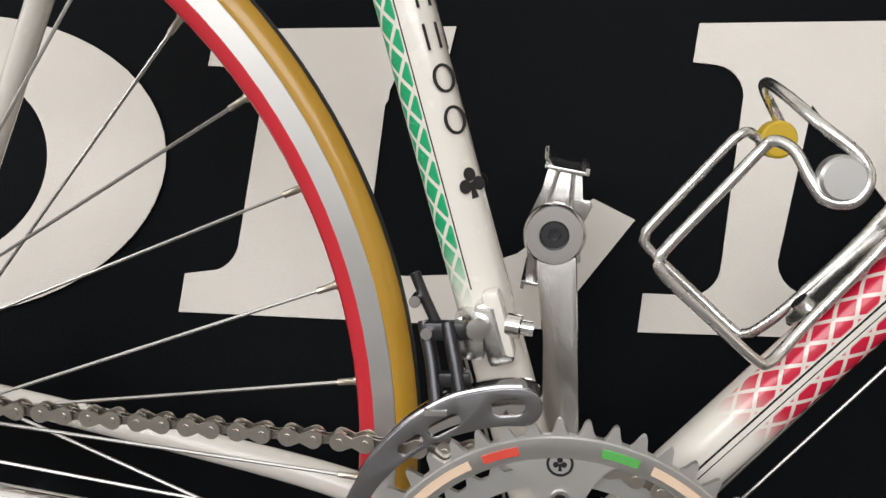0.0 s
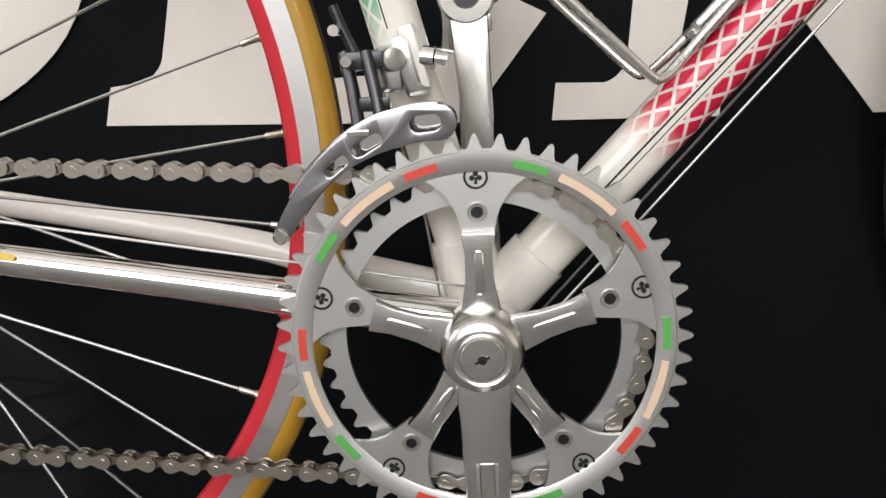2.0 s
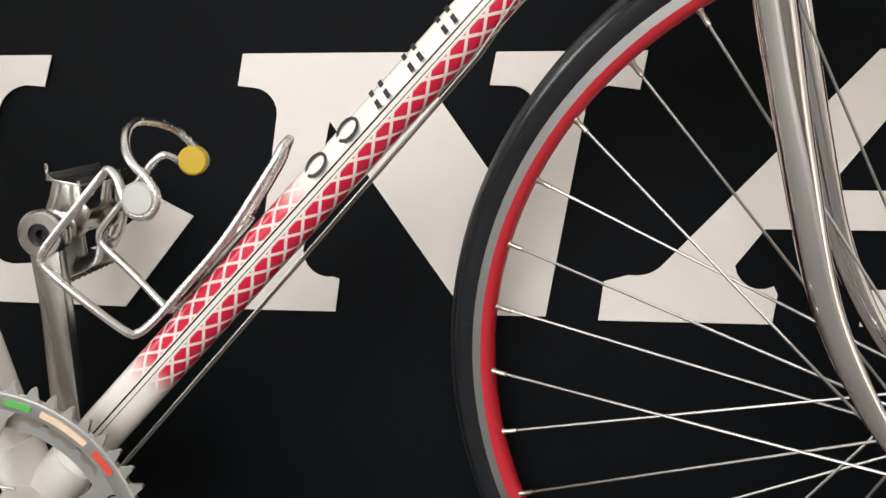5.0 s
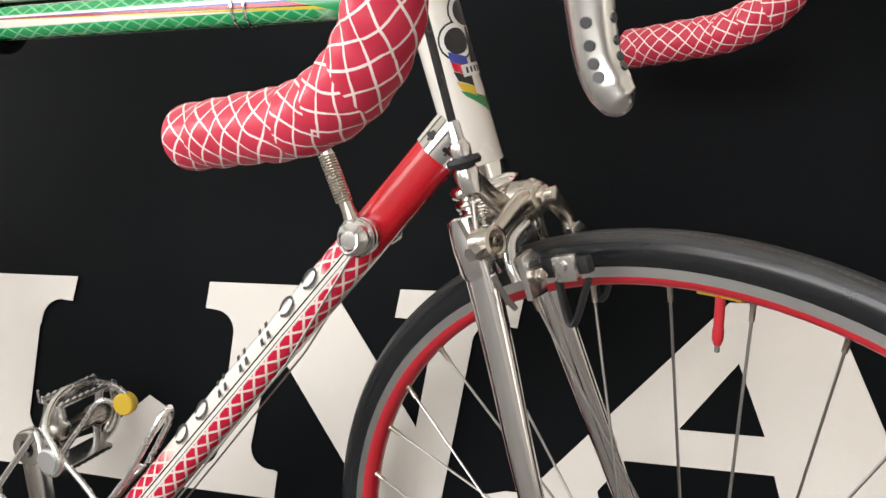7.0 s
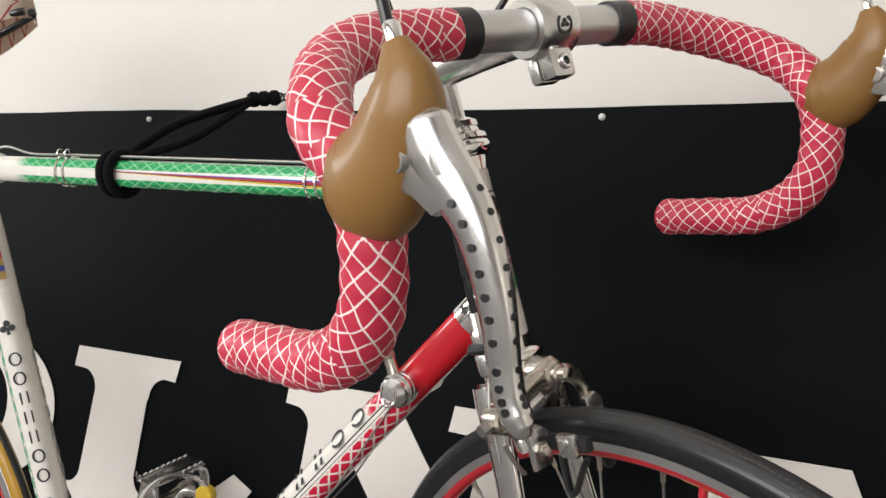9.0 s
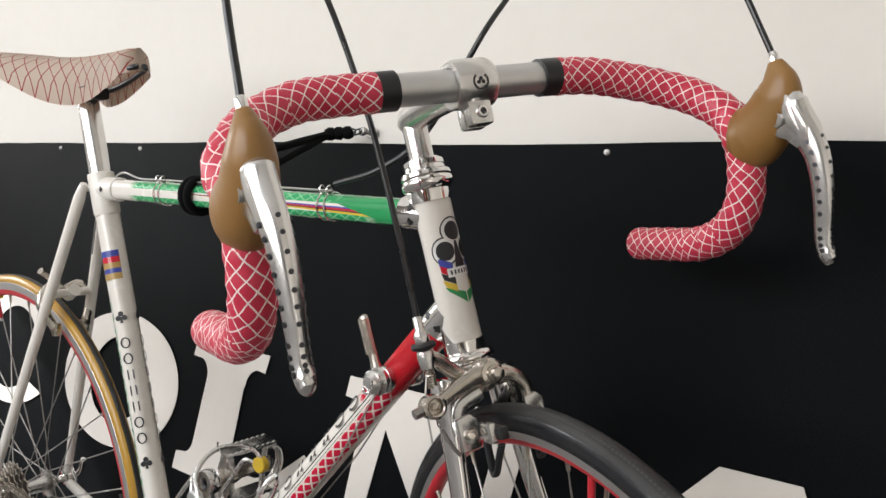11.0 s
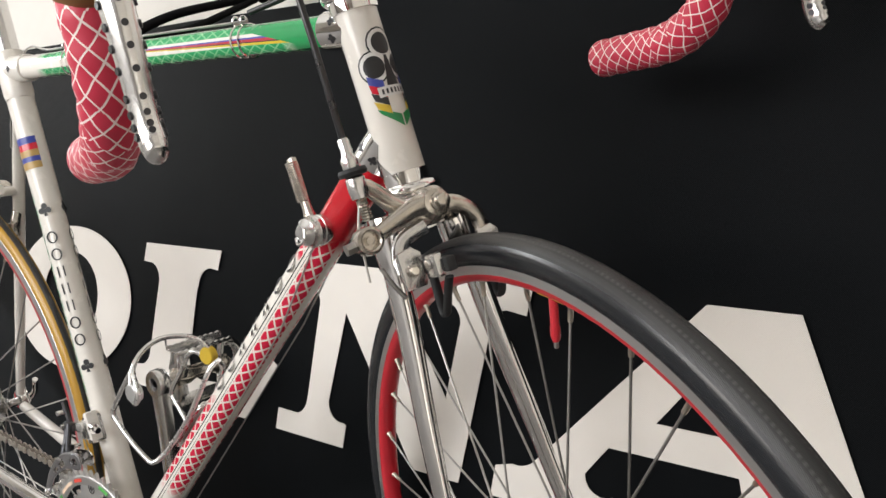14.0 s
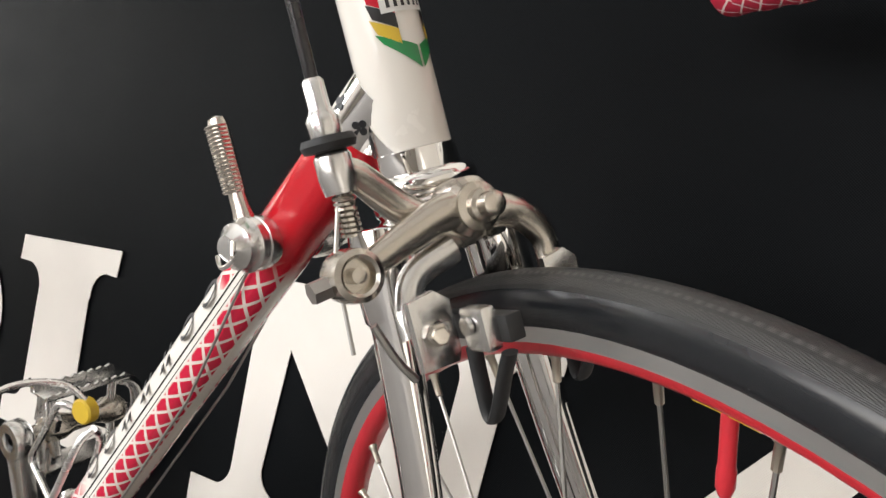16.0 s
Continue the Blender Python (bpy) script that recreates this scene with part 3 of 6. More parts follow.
SEAT_DIR = Vector((-0.2405, 0, 0.9707))
SEAT_TOP = Vector((0, 0, BB)) + SEAT_DIR * 0.588
TT_A, TT_B = Vector((-0.1370, 0, 0.8225)), Vector((0.4280, 0, 0.8055))
DT_A, DT_B = Vector((0, 0, BB)), Vector((0.4435, 0.0076, 0.7225))


def frame_set():
    part("down_tube", tube(line(DT_A, DT_B, 40), 0.0168, 40, lobes=0.10), DOWN_P, bicycle, "fluted down tube with a red diamond net and red upper end")
    part("seat_tube", tube(line(DT_A, SEAT_TOP, 40), 0.0155, 40, lobes=0.08), SEAT_P, bicycle, "white seat tube with a green diamond net")
    part("top_tube", tube(line(TT_A, TT_B, 30), 0.0140, 40, lobes=0.10), TOP_P, bicycle, "green netted top tube with coloured stripes")
    # head tube between chrome lugs
    part("head_tube", lathe(bmesh.new(), [(0.0, -0.010), (0.0170, -0.010), (0.0170, 0.136), (0.0, 0.136)], HEADM, 40), WHITE, bicycle)
    for d, foot, r, z, z0, z1, long in ((DT_B - DT_A, DT_B, 0.0172, -0.010, -0.006, 0.040, 0.026), (TT_B - TT_A, TT_B, 0.0148, 0.119, 0.134, 0.088, 0.032)):
        bm = bmesh.new()
        d = d.normalized()
        sweep(bm, [foot - d * 0.002, foot - d * 0.014, foot - d * long, foot - d * (long + 0.0006)], lambda f, r=r: r * (1.03 if f < 0.9 else 0.95), 28)
        lathe(bm, [(0.0171, z), (0.0185, z), (0.0187, z + 0.005), (0.0184, z + 0.0105), (0.0171, z + 0.011)] if z < 0.05 else [(0.0171, z + 0.006), (0.0184, z + 0.0065), (0.0187, z + 0.012), (0.0185, z + 0.018), (0.0171, z + 0.0185)], HEADM, 32)
        # pointed tongue that wraps the back of the head tube
        rows = []
        for k in range(15):
            t = k / 14
            half = 14 + (104 if z < 0.05 else 80) * (1 - t) ** 1.25
            zz = z0 + (z1 - z0) * t
            rows.append([[bm.verts.new(HEADM @ Vector((rr * math.cos(radians(180 + half * (i / 8 - 1))), rr * math.sin(radians(180 + half * (i / 8 - 1))), zz))) for i in range(17)] for rr in (0.0179, 0.0169)])
        for p, q in zip(rows, rows[1:]):
            for i in range(16):
                bm.faces.new((p[0][i], p[0][i + 1], q[0][i + 1], q[0][i]))
            for i in (0, 16):
                bm.faces.new((p[0][i], q[0][i], q[1][i], p[1][i]))
        bm.faces.new(rows[-1][0] + rows[-1][1][::-1])
        part("head_lug", bm, CHROME, bicycle, "polished chrome head lug")
    # bottom bracket shell and lugs
    bm = lathe(bmesh.new(), [(0, -0.036), (0.0165, -0.036), (0.0195, -0.034), (0.0205, -0.02), (0.0205, 0.02), (0.0195, 0.034), (0.0165, 0.036), (0, 0.036)], axes_matrix((0, 0, BB), (0, -1, 0)), 36)
    for d in (DT_B - DT_A, SEAT_DIR):
        d = d.normalized()
        sweep(bm, [Vector((0, 0, BB)) + d * s for s in (0.0, 0.034, 0.046, 0.0465)], lambda f: 0.0176 if f < 0.9 else 0.0166, 28)
    part("bottom_bracket_shell", bm, WHITE, bicycle)
    # seat lug, binder bolt
    bm = bmesh.new()
    sweep(bm, [SEAT_TOP - SEAT_DIR * s for s in (0.055, 0.05, 0.012, 0.0)], lambda f: 0.0168 if f > 0.1 else 0.0156, 28)
    sweep(bm, [TT_A + (TT_B - TT_A).normalized() * s for s in (0.0, 0.03, 0.042, 0.043)], lambda f: 0.0152 if f < 0.9 else 0.0142, 28)
    part("seat_lug", bm, WHITE, bicycle)
    bm = rod(bmesh.new(), SEAT_TOP + Vector((-0.020, -0.014, -0.018)), SEAT_TOP + Vector((-0.020, 0.014, -0.018)), 0.0045)
    for s in (-1, 1):
        rod(bm, SEAT_TOP + Vector((-0.020, s * 0.011, -0.018)), SEAT_TOP + Vector((-0.020, s * 0.017, -0.018)), 0.0065, 16)
    part("binder_bolt", bm, CHROME, bicycle)
    for s in (-1, 1):
        a = SEAT_TOP + Vector((-0.014, s * 0.016, -0.012))
        b = REAR + Vector((0.008, s * 0.060, 0.014))
        part("seat_stay", tube([a] + line(a.lerp(b, 0.04), b, 10), lambda f: 0.0045 if f < 0.01 else 0.0076 - 0.0022 * max(0, f - 0.45), 18), WHITE, bicycle)
        a, b = Vector((-0.006, s * 0.024, BB + 0.003)), REAR + Vector((0.014, s * 0.060, -0.006))
        mid = a.lerp(b, 0.42) + Vector((0, s * 0.004, 0.002 if s < 0 else 0.006))
        part("chain_stay", tube(spline([a, a.lerp(mid, 0.5), mid, b], 8), lambda f: 0.0118 - 0.0045 * f, 20), CHROME if s < 0 else WHITE, bicycle, "chromed chain stay" if s < 0 else "white painted chain stay")
        bm = plate(bmesh.new(), [(-0.022, -0.012), (0.02, -0.014), (0.028, 0.002), (0.014, 0.024), (-0.002, 0.022), (-0.02, 0.006)], 0.005, Matrix.Translation(REAR + Vector((0, s * 0.063, 0))) @ XZ, 0.001)
        part("dropout", bm, CHROME, bicycle)
    # brake bridge
    a, b = SEAT_TOP + Vector((-0.014, 0, -0.012)), REAR + Vector((0.008, 0, 0.014))
    p = a.lerp(b, 0.33)
    bm = rod(bmesh.new(), p + Vector((0, -0.030, 0)), p + Vector((0, 0.030, 0)), 0.006)
    lathe(bm, [(0.0, -0.011), (0.0085, -0.011), (0.0085, 0.011), (0, 0.011)], axes_matrix(p, (1, 0, 0.5)), 16)
    part("brake_bridge", bm, WHITE, bicycle)
    # rear brake caliper behind the bridge
    bm = bmesh.new()
    q = p + Vector((-0.020, 0, 0.002))
    lathe(bm, [(0.0, -0.018), (0.007, -0.018), (0.007, 0.012), (0.005, 0.02), (0, 0.02)], axes_matrix(q, (-1, 0, 0.1)), 14)
    for s in (-1, 1):
        sweep(bm, spline([q, q + Vector((0, s * 0.022, 0.006)), q + Vector((0.003, s * 0.036, -0.014)), q + Vector((0.008, s * 0.026, -0.040)), q + Vector((0.012, s * 0.022, -0.050))], 5), 0.0062, 10)
        block(bm, (0.012, 0.010, 0.018), Matrix.Translation(q + Vector((0.012, s * 0.020, -0.052))), 0.002)
    sweep(bm, spline([q, q + Vector((0, -0.02, 0.020)), q + Vector((0.004, -0.034, 0.030))], 5), 0.005, 10)
    part("rear_brake", bm, BRAKEM, bicycle)


def decals():
    # lettering as plain bars, clover marks as three discs on a stem
    def on_tube(a, d, u, ang, r, up):
        """A matrix on a tube's skin: x along the tube, z outwards; ang from the near side, positive towards e2."""
        d = d.normalized()
        e1 = Vector((0, -1, 0))
        e2 = d.cross(e1)
        n = e1 * math.cos(ang) + e2 * math.sin(ang)
        return axes_matrix(a + d * u + n * r, n, d * up)

    def clover(bm, s, m, mat=0):
        for x, y in ((0.55, 0), (-0.12, 0.52), (-0.12, -0.52)):
            plate(bm, [(x * s + 0.44 * s * math.cos(2 * math.pi * k / 12), y * s + 0.44 * s * math.sin(2 * math.pi * k / 12)) for k in range(12)], 0.0003, m, mat=mat)
        plate(bm, [(0.1 * s, -0.08 * s), (0.1 * s, 0.08 * s), (-0.95 * s, 0.26 * s), (-0.95 * s, -0.26 * s)], 0.0003, Matrix.Translation((0, 0, 0)) @ m @ Matrix.Translation((0, 0, 0.0001)), mat=mat)

    def hoop(bm, m, rx, ry, w):
        """A plain oval ring."""
        n = 24
        rows = []
        for i in range(n):
            a = 2 * math.pi * i / n
            rows.append([bm.verts.new(m @ Vector((x * math.cos(a), y * math.sin(a), 0.0003))) for x, y in ((rx, ry), (rx - w * 0.7, ry - w))])
        for i in range(n):
            p, q = rows[i], rows[(i + 1) % n]
            bm.faces.new((p[0], q[0], q[1], p[1]))

    up = Vector((0, 0, BB))
    for ang in (0.72, 2.35):
        bm = bmesh.new()
        for k in range(7):
            m = on_tube(up, SEAT_DIR, 0.246 + 0.0202 * (6 - k), ang, 0.01545, 1)
            if k in (0, 1, 5, 6):
                hoop(bm, m, 0.0070, 0.0064, 0.0021)
            else:
                for y0 in (-0.0040, 0.0028):
                    plate(bm, [(-0.0062, y0), (0.0062, y0), (0.0062, y0 + 0.0015), (-0.0062, y0 + 0.0015)], 0.0003, m)
        tagged(part("lettering", bm, BLACKFILL, bicycle, "row of small plain black lettering shapes"), kind="stuff")
        for u in (0.215, 0.400):
            bm = bmesh.new()
            clover(bm, 0.0078, on_tube(up, SEAT_DIR, u, ang, 0.0155, 1))
            tagged(part("clover_mark", bm, BLACKFILL, bicycle), kind="stuff")
    bm = bmesh.new()
    for k in range(7):
        m = on_tube(DT_A, DT_B - DT_A, 0.309 + 0.0286 * k, -0.66, 0.0164, 1)
        if k in (0, 1, 5, 6):
            hoop(bm, m, 0.0088, 0.0074, 0.0029)
        else:
            for x0 in (-0.0050, 0.0030):
                plate(bm, [(x0 - 0.0018, -0.0072), (x0 + 0.0012, -0.0072), (x0 + 0.0030, 0.0072), (x0, 0.0072)], 0.0003, m)
    tagged(part("lettering", bm, BLACKFILL, bicycle, "row of plain black lettering shapes"), kind="stuff")
    # maker's band on the seat tube
    for u0, u1, mat in ((0.478, 0.486, BLUEP), (0.4705, 0.478, REDP), (0.463, 0.4705, GOLDP), (0.457, 0.463, BLUEP), (0.449, 0.457, GOLDP)):
        bm = bmesh.new()
        rows = []
        for i in range(13):
            m0 = on_tube(up, SEAT_DIR, u0, -0.35 + 1.75 * i / 12, 0.0158, 1)
            m1 = on_tube(up, SEAT_DIR, u1, -0.35 + 1.75 * i / 12, 0.0158, 1)
            rows.append((bm.verts.new(m0.translation), bm.verts.new(m1.translation)))
        for p, q in zip(rows, rows[1:]):
            bm.faces.new((p[0], q[0], q[1], p[1]))
        part("seat_tube_sticker", bm, mat, bicycle)
    # head badge: dark clover outlined in white over a coloured wedge
    def head_mark(ang, z, r=0.0172):
        n = HEADM.to_3x3() @ Vector((math.cos(ang), math.sin(ang), 0))
        return axes_matrix(HEADM @ Vector((r * math.cos(ang), r * math.sin(ang), z)), n, sz)

    def wrap(bm, outline, base, mat=0):
        """Lays a flat outline (x up, y across, metres) round the head tube."""
        tmp = bmesh.new()
        tmp.faces.new([tmp.verts.new((x, y, 0)) for x, y in outline])
        bmesh.ops.triangulate(tmp, faces=tmp.faces[:])
        bmesh.ops.subdivide_edges(tmp, edges=tmp.edges[:], cuts=5, use_grid_fill=True)
        for v in tmp.verts:
            a = -0.10 - v.co.y / 0.0172
            v.co = HEADM @ Vector((base * math.cos(a), base * math.sin(a), v.co.x))
        return join(bm, tmp, mat)

    def disc(cx, cy, r, n=16):
        return [(cx + r * math.cos(2 * math.pi * k / n), cy + r * math.sin(2 * math.pi * k / n)) for k in range(n)]

    zc, k = 0.080, 1.28
    for mat, r, grow in ((BLACKFILL, 0.01730, 0.0098), (TRIMM, 0.01740, 0.0088), (BLACKFILL, 0.01750, 0.0066)):
        bm = bmesh.new()
        for cx, cy in ((0.013, 0), (0, 0.0088), (0, -0.0088)):
            wrap(bm, disc(zc + k * cx, k * cy, k * grow), r)
        if grow < 0.007:
            wrap(bm, [(zc + k * x, k * y) for x, y in ((0.006, -0.001), (0.006, 0.001), (-0.012, 0.0042), (-0.012, -0.0042))], r)
        part("head_badge", bm, mat, bicycle)
    bm = bmesh.new()
    wrap(bm, [(zc - k * 0.012, -k * 0.0105), (zc - k * 0.012, k * 0.0105), (zc - k * 0.018, k * 0.0105), (zc - k * 0.018, -k * 0.0105)], 0.01760)
    part("head_badge", bm, TRIMM, bicycle)
    bm = bmesh.new()
    for i in range(7):
        y0 = k * (0.0078 - 0.0026 * i)
        wrap(bm, [(zc - k * 0.0135, y0 + 0.0008), (zc - k * 0.0135, y0 - 0.0008), (zc - k * 0.0165, y0 - 0.0008), (zc - k * 0.0165, y0 + 0.0008)], 0.01770)
    tagged(part("lettering", bm, BLACKFILL, bicycle), kind="stuff")
    for i, mat in enumerate((BLUEP, REDP, BLACKFILL, YELLOW, GREEND)):
        bm = bmesh.new()
        for s in (1, -1):
            z = -0.004 - 0.0050 * i
            wrap(bm, [(zc + k * x, s * k * y) for x, y in ((z, 0.0150), (z - 0.0050, 0.0150 - 0.0006 * i), (z - 0.0095, 0.0060), (z - 0.0045, 0.0060))][::s] if i < 4 else [(zc + k * x, s * k * y) for x, y in ((z, 0.0142), (z - 0.0035, 0.0120), (z - 0.0130, 0.0005), (z - 0.0055, 0.0005))], 0.01745)
        part("head_badge", bm, mat, bicycle)
    # engraved model name on the chain stay as thin bars, with yellow marks
    a, b = Vector((-0.006, -0.024, BB + 0.003)), REAR + Vector((0.014, -0.060, -0.006))
    d = b - a
    bm = bmesh.new()
    for k in range(6):
        m = on_tube(a, d, 0.158 + 0.0115 * k, 0.60, 0.0108 - 0.002, 1)
        m.translation += Vector((0, -0.0022, 0.0012))
        plate(bm, [(-0.0042, -0.0017), (0.0042, -0.0017), (0.0042, -0.0012), (-0.0042, -0.0012)], 0.0004, m)
        plate(bm, [(-0.0042, 0.0012), (0.0042, 0.0012), (0.0042, 0.0017), (-0.0042, 0.0017)], 0.0004, m)
        plate(bm, [(-0.0042, -0.0017), (-0.0036, -0.0017), (-0.0036, 0.0017), (-0.0042, 0.0017)], 0.0004, m)
    tagged(part("engraving", bm, DARKMETAL, bicycle), kind="stuff")
    for u, w in ((0.152, 0.0008), (0.246, 0.008)):
        bm = bmesh.new()
        m = on_tube(a, d, u, 0.5, 0.0102, 1)
        m.translation += Vector((0, -0.0022, 0.0008))
        plate(bm, slot((-w, 0), (w, 0), 0.0019), 0.0004, m)
        part("yellow_mark", bm, YELLOW, bicycle)
    # clover and slot cut-outs of the chrome lugs
    bm = bmesh.new()
    for foot, d, r in ((DT_B, DT_B - DT_A, 0.0180), (TT_B, TT_B - TT_A, 0.0156)):
        for ang in (0.45, -0.45):
            clover(bm, 0.0040, on_tube(foot, d, -0.016, ang, r - 0.0003, 1))
    clover(bm, 0.0042, on_tube(TT_A, TT_B - TT_A, 0.022, 0.0, 0.0156, 1))
    a = radians(-125)
    nrm = HEADM.to_3x3() @ Vector((math.cos(a), math.sin(a), 0))
    plate(bm, slot((-0.0035, 0), (0.0035, 0), 0.0019), 0.0004, axes_matrix(HEADM @ Vector((0.0180 * math.cos(a), 0.0180 * math.sin(a), 0.006)), nrm, sz))
    tagged(part("clover_mark", bm, BLACKFILL, bicycle), kind="stuff")


frame_set()
decals()


# ---- wheels ----
def wheel(name, m, black, label, flange=0.030):
    """m places the wheel: its axle along local z, the near side at +z."""
    rim = bmesh.new()
    RIM_IN, RIM_OUT, red = (0.2985, 0.3150, 0.0068) if black else (0.300, 0.3215, 0.0095)
    prof = [(RIM_IN + red, 0.0093), (RIM_OUT - 0.001, 0.0097), (RIM_OUT, 0.0088), (RIM_OUT - 0.003, 0.0), (RIM_OUT, -0.0088), (RIM_OUT - 0.001, -0.0097), (RIM_IN + red, -0.0093)]
    lathe(rim, prof, segs=120, mat=0)
    inner = [(RIM_IN + red, -0.0093), (RIM_IN + 0.0035, -0.0084), (RIM_IN + 0.0008, -0.0055), (RIM_IN, 0.0), (RIM_IN + 0.0008, 0.0055), (RIM_IN + 0.0035, 0.0084), (RIM_IN + red, 0.0093)]
    lathe(rim, inner, segs=120, mat=1)
    root = part(name, rim, [RIMM, RED_RIM], bicycle, label, m)
    cr, sr = (0.3208, 0.0122) if black else (0.3228, 0.0096)
    cut = 58 if black else 24
    bands = [("tread", -cut, cut, TREAD, "black rubber tyre tread")]
    for s in (-1, 1):
        if black:
            bands += [("shoulder", s * cut, s * 130, SMOOTHR, "smooth black tyre shoulder"), ("sidewall", s * 130, s * 152, AMBER, "amber tyre sidewall")]
        else:
            bands.append(("sidewall", s * cut, s * 150, AMBER, "amber tyre sidewall"))
    for nm, a0, a1, mat, lab in bands:
        prof = []
        for i in range(13):
            a = radians(a0 + (a1 - a0) * i / 12)
            s = sr * (1.02 if nm == "tread" else 1.0)
            prof.append((cr + s * math.cos(a) * (1.20 if black and math.cos(a) < 0 else 1.0), s * math.sin(a)))
        part(nm, lathe(bmesh.new(), prof, segs=140, uvs=True), mat, root, lab)
    hub = lathe(bmesh.new(), [(0, 0.058), (0.006, 0.058), (0.007, 0.046), (0.012, 0.040), (0.0225, flange + 0.0025), (0.0225, flange - 0.0015), (0.012, flange - 0.004), (0.010, 0.0),
                              (0.012, -flange + 0.004), (0.0225, -flange + 0.0015), (0.0225, -flange - 0.0025), (0.012, -0.040), (0.007, -0.046), (0.006, -0.058), (0, -0.058)], segs=32)
    part("hub", hub, ALLOY, root)
    skewer = lathe(bmesh.new(), [(0, 0.078), (0.006, 0.077), (0.009, 0.070), (0.009, 0.060), (0, 0.060)], segs=16)
    part("axle_nut", skewer, CHROME, root)
    skewer = lathe(bmesh.new(), [(0, -0.078), (0.006, -0.077), (0.009, -0.070), (0.009, -0.060), (0, -0.060)], segs=16)
    sweep(skewer, spline([(0, 0, -0.072), (0.012, 0.01, -0.078), (0.035, 0.035, -0.072)], 5), lambda f: 0.005 - 0.001 * f, 10)
    part("quick_release", skewer, CHROME, root)
    first = nip = None
    for k in range(36):
        side = 1 if k % 2 else -1
        lead = 1 if (k // 2) % 2 else -1
        ra = 2 * math.pi * (k + (0.98 if black else 0.37)) / 36
        ha = ra + lead * radians(62)
        p = Vector((0.0195 * math.cos(ha), 0.0195 * math.sin(ha), side * (flange + 0.001 * lead)))
        q = Vector(((RIM_IN + 0.001) * math.cos(ra), (RIM_IN + 0.001) * math.sin(ra), side * 0.0012))
        mm = axes_matrix(p, q - p)
        if first is None:
            length = (q - p).length
            first = part("spoke", tube([(0, 0, 0), (0, 0, length)], 0.00100, 6), STEEL, root, "", mm)
            b = lathe(bmesh.new(), [(0.0011, -0.0125), (0.0018, -0.012), (0.0019, -0.003), (0.0027, -0.002), (0.0027, 0.001)], segs=8)
            nip = part("nipple", b, BRASS, root, "", axes_matrix(q, q - p))
        else:
            share(first, mm)
            share(nip, axes_matrix(q, q - p))
    return root


REAR_M = axes_matrix(REAR, (0, -1, 0), (1, 0, 0))
rear_wheel = wheel("rear_wheel", REAR_M, False, "rear wheel with amber tyre, red rim band and steel spokes")
FRONT_M = BIKE.inverted() @ axes_matrix((0.577, -0.0518, 0.3331), (-0.355, -0.892, -0.278), (0.86, -0.43, 0.28))
front_wheel = wheel("front_wheel", FRONT_M, True, "front wheel with black tyre and red rim band")


def valve(root, ang, lab):
    d = Vector((math.cos(ang), math.sin(ang), 0))
    bm = lathe(bmesh.new(), [(0, 0.0), (0.0026, 0.0), (0.0030, 0.003), (0.0030, 0.022), (0.0034, 0.024), (0.0034, 0.030), (0.0022, 0.0335), (0.0012, 0.034)], axes_matrix(d * RIM_IN, -d), 14)
    v = part("valve", bm, RED_RIM, root, lab)
    part("valve_tip", lathe(bmesh.new(), [(0.0012, 0.034), (0.0017, 0.0345), (0.0017, 0.038), (0.0, 0.039)], axes_matrix(d * RIM_IN, -d), 10), STEEL, v)
    pts = [Vector(((RIM_IN - 0.0008) * math.cos(ang + t), (RIM_IN - 0.0008) * math.sin(ang + t), 0)) for t in [(-0.045 + 0.01 * i) for i in range(10)]]
    part("rim_label", tube(pts, 0.0035, 8, ref=(0, 0, 1), flat=1.0), YELLOW, root, "yellow label beside the valve")


valve(front_wheel, radians(63.6), "red anodised valve cap")
valve(rear_wheel, radians(103), "red anodised valve cap")


# ---- transmission ----
def gear_outline(n, root_r, tip_r):
    out = []
    for k in range(n):
        a = 360 * k / n
        s = 360 / n
        for f, r in ((-0.34, root_r), (-0.24, root_r + 0.25 * (tip_r - root_r)), (-0.11, root_r + 0.85 * (tip_r - root_r)), (-0.04, tip_r), (0.04, tip_r), (0.11, root_r + 0.85 * (tip_r - root_r)), (0.24, root_r + 0.25 * (tip_r - root_r)), (0.34, root_r)):
            t = radians(a + f * s)
            out.append((r * math.cos(t), r * math.sin(t)))
    return out


def annulus(bm, outer, inner, depth, m, bevel=0.0):
    """A plate between two closed outlines of the same count."""
    n = len(outer)
    tops, bots = [], []
    for z, keep in ((depth / 2, tops), (-depth / 2, bots)):
        for lst in (outer, inner):
            keep.append([bm.verts.new(m @ Vector((x, y, z))) for x, y in lst])
    for i in range(n):
        j = (i + 1) % n
        bm.faces.new((tops[0][i], tops[0][j], tops[1][j], tops[1][i]))
        bm.faces.new((bots[0][j], bots[0][i], bots[1][i], bots[1][j]))
        bm.faces.new((tops[0][j], tops[0][i], bots[0][i], bots[0][j]))
        bm.faces.new((tops[1][i], tops[1][j], bots[1][j], bots[1][i]))
    return bm


CRANK = Matrix.Translation((0, 0, BB)) @ XZ  # plate outline -> bicycle (x, z), depth along y
OUT_Y, IN_Y = -0.047, -0.0385


def polar(x, y):
    return math.hypot(x, y), math.degrees(math.atan2(y, x))


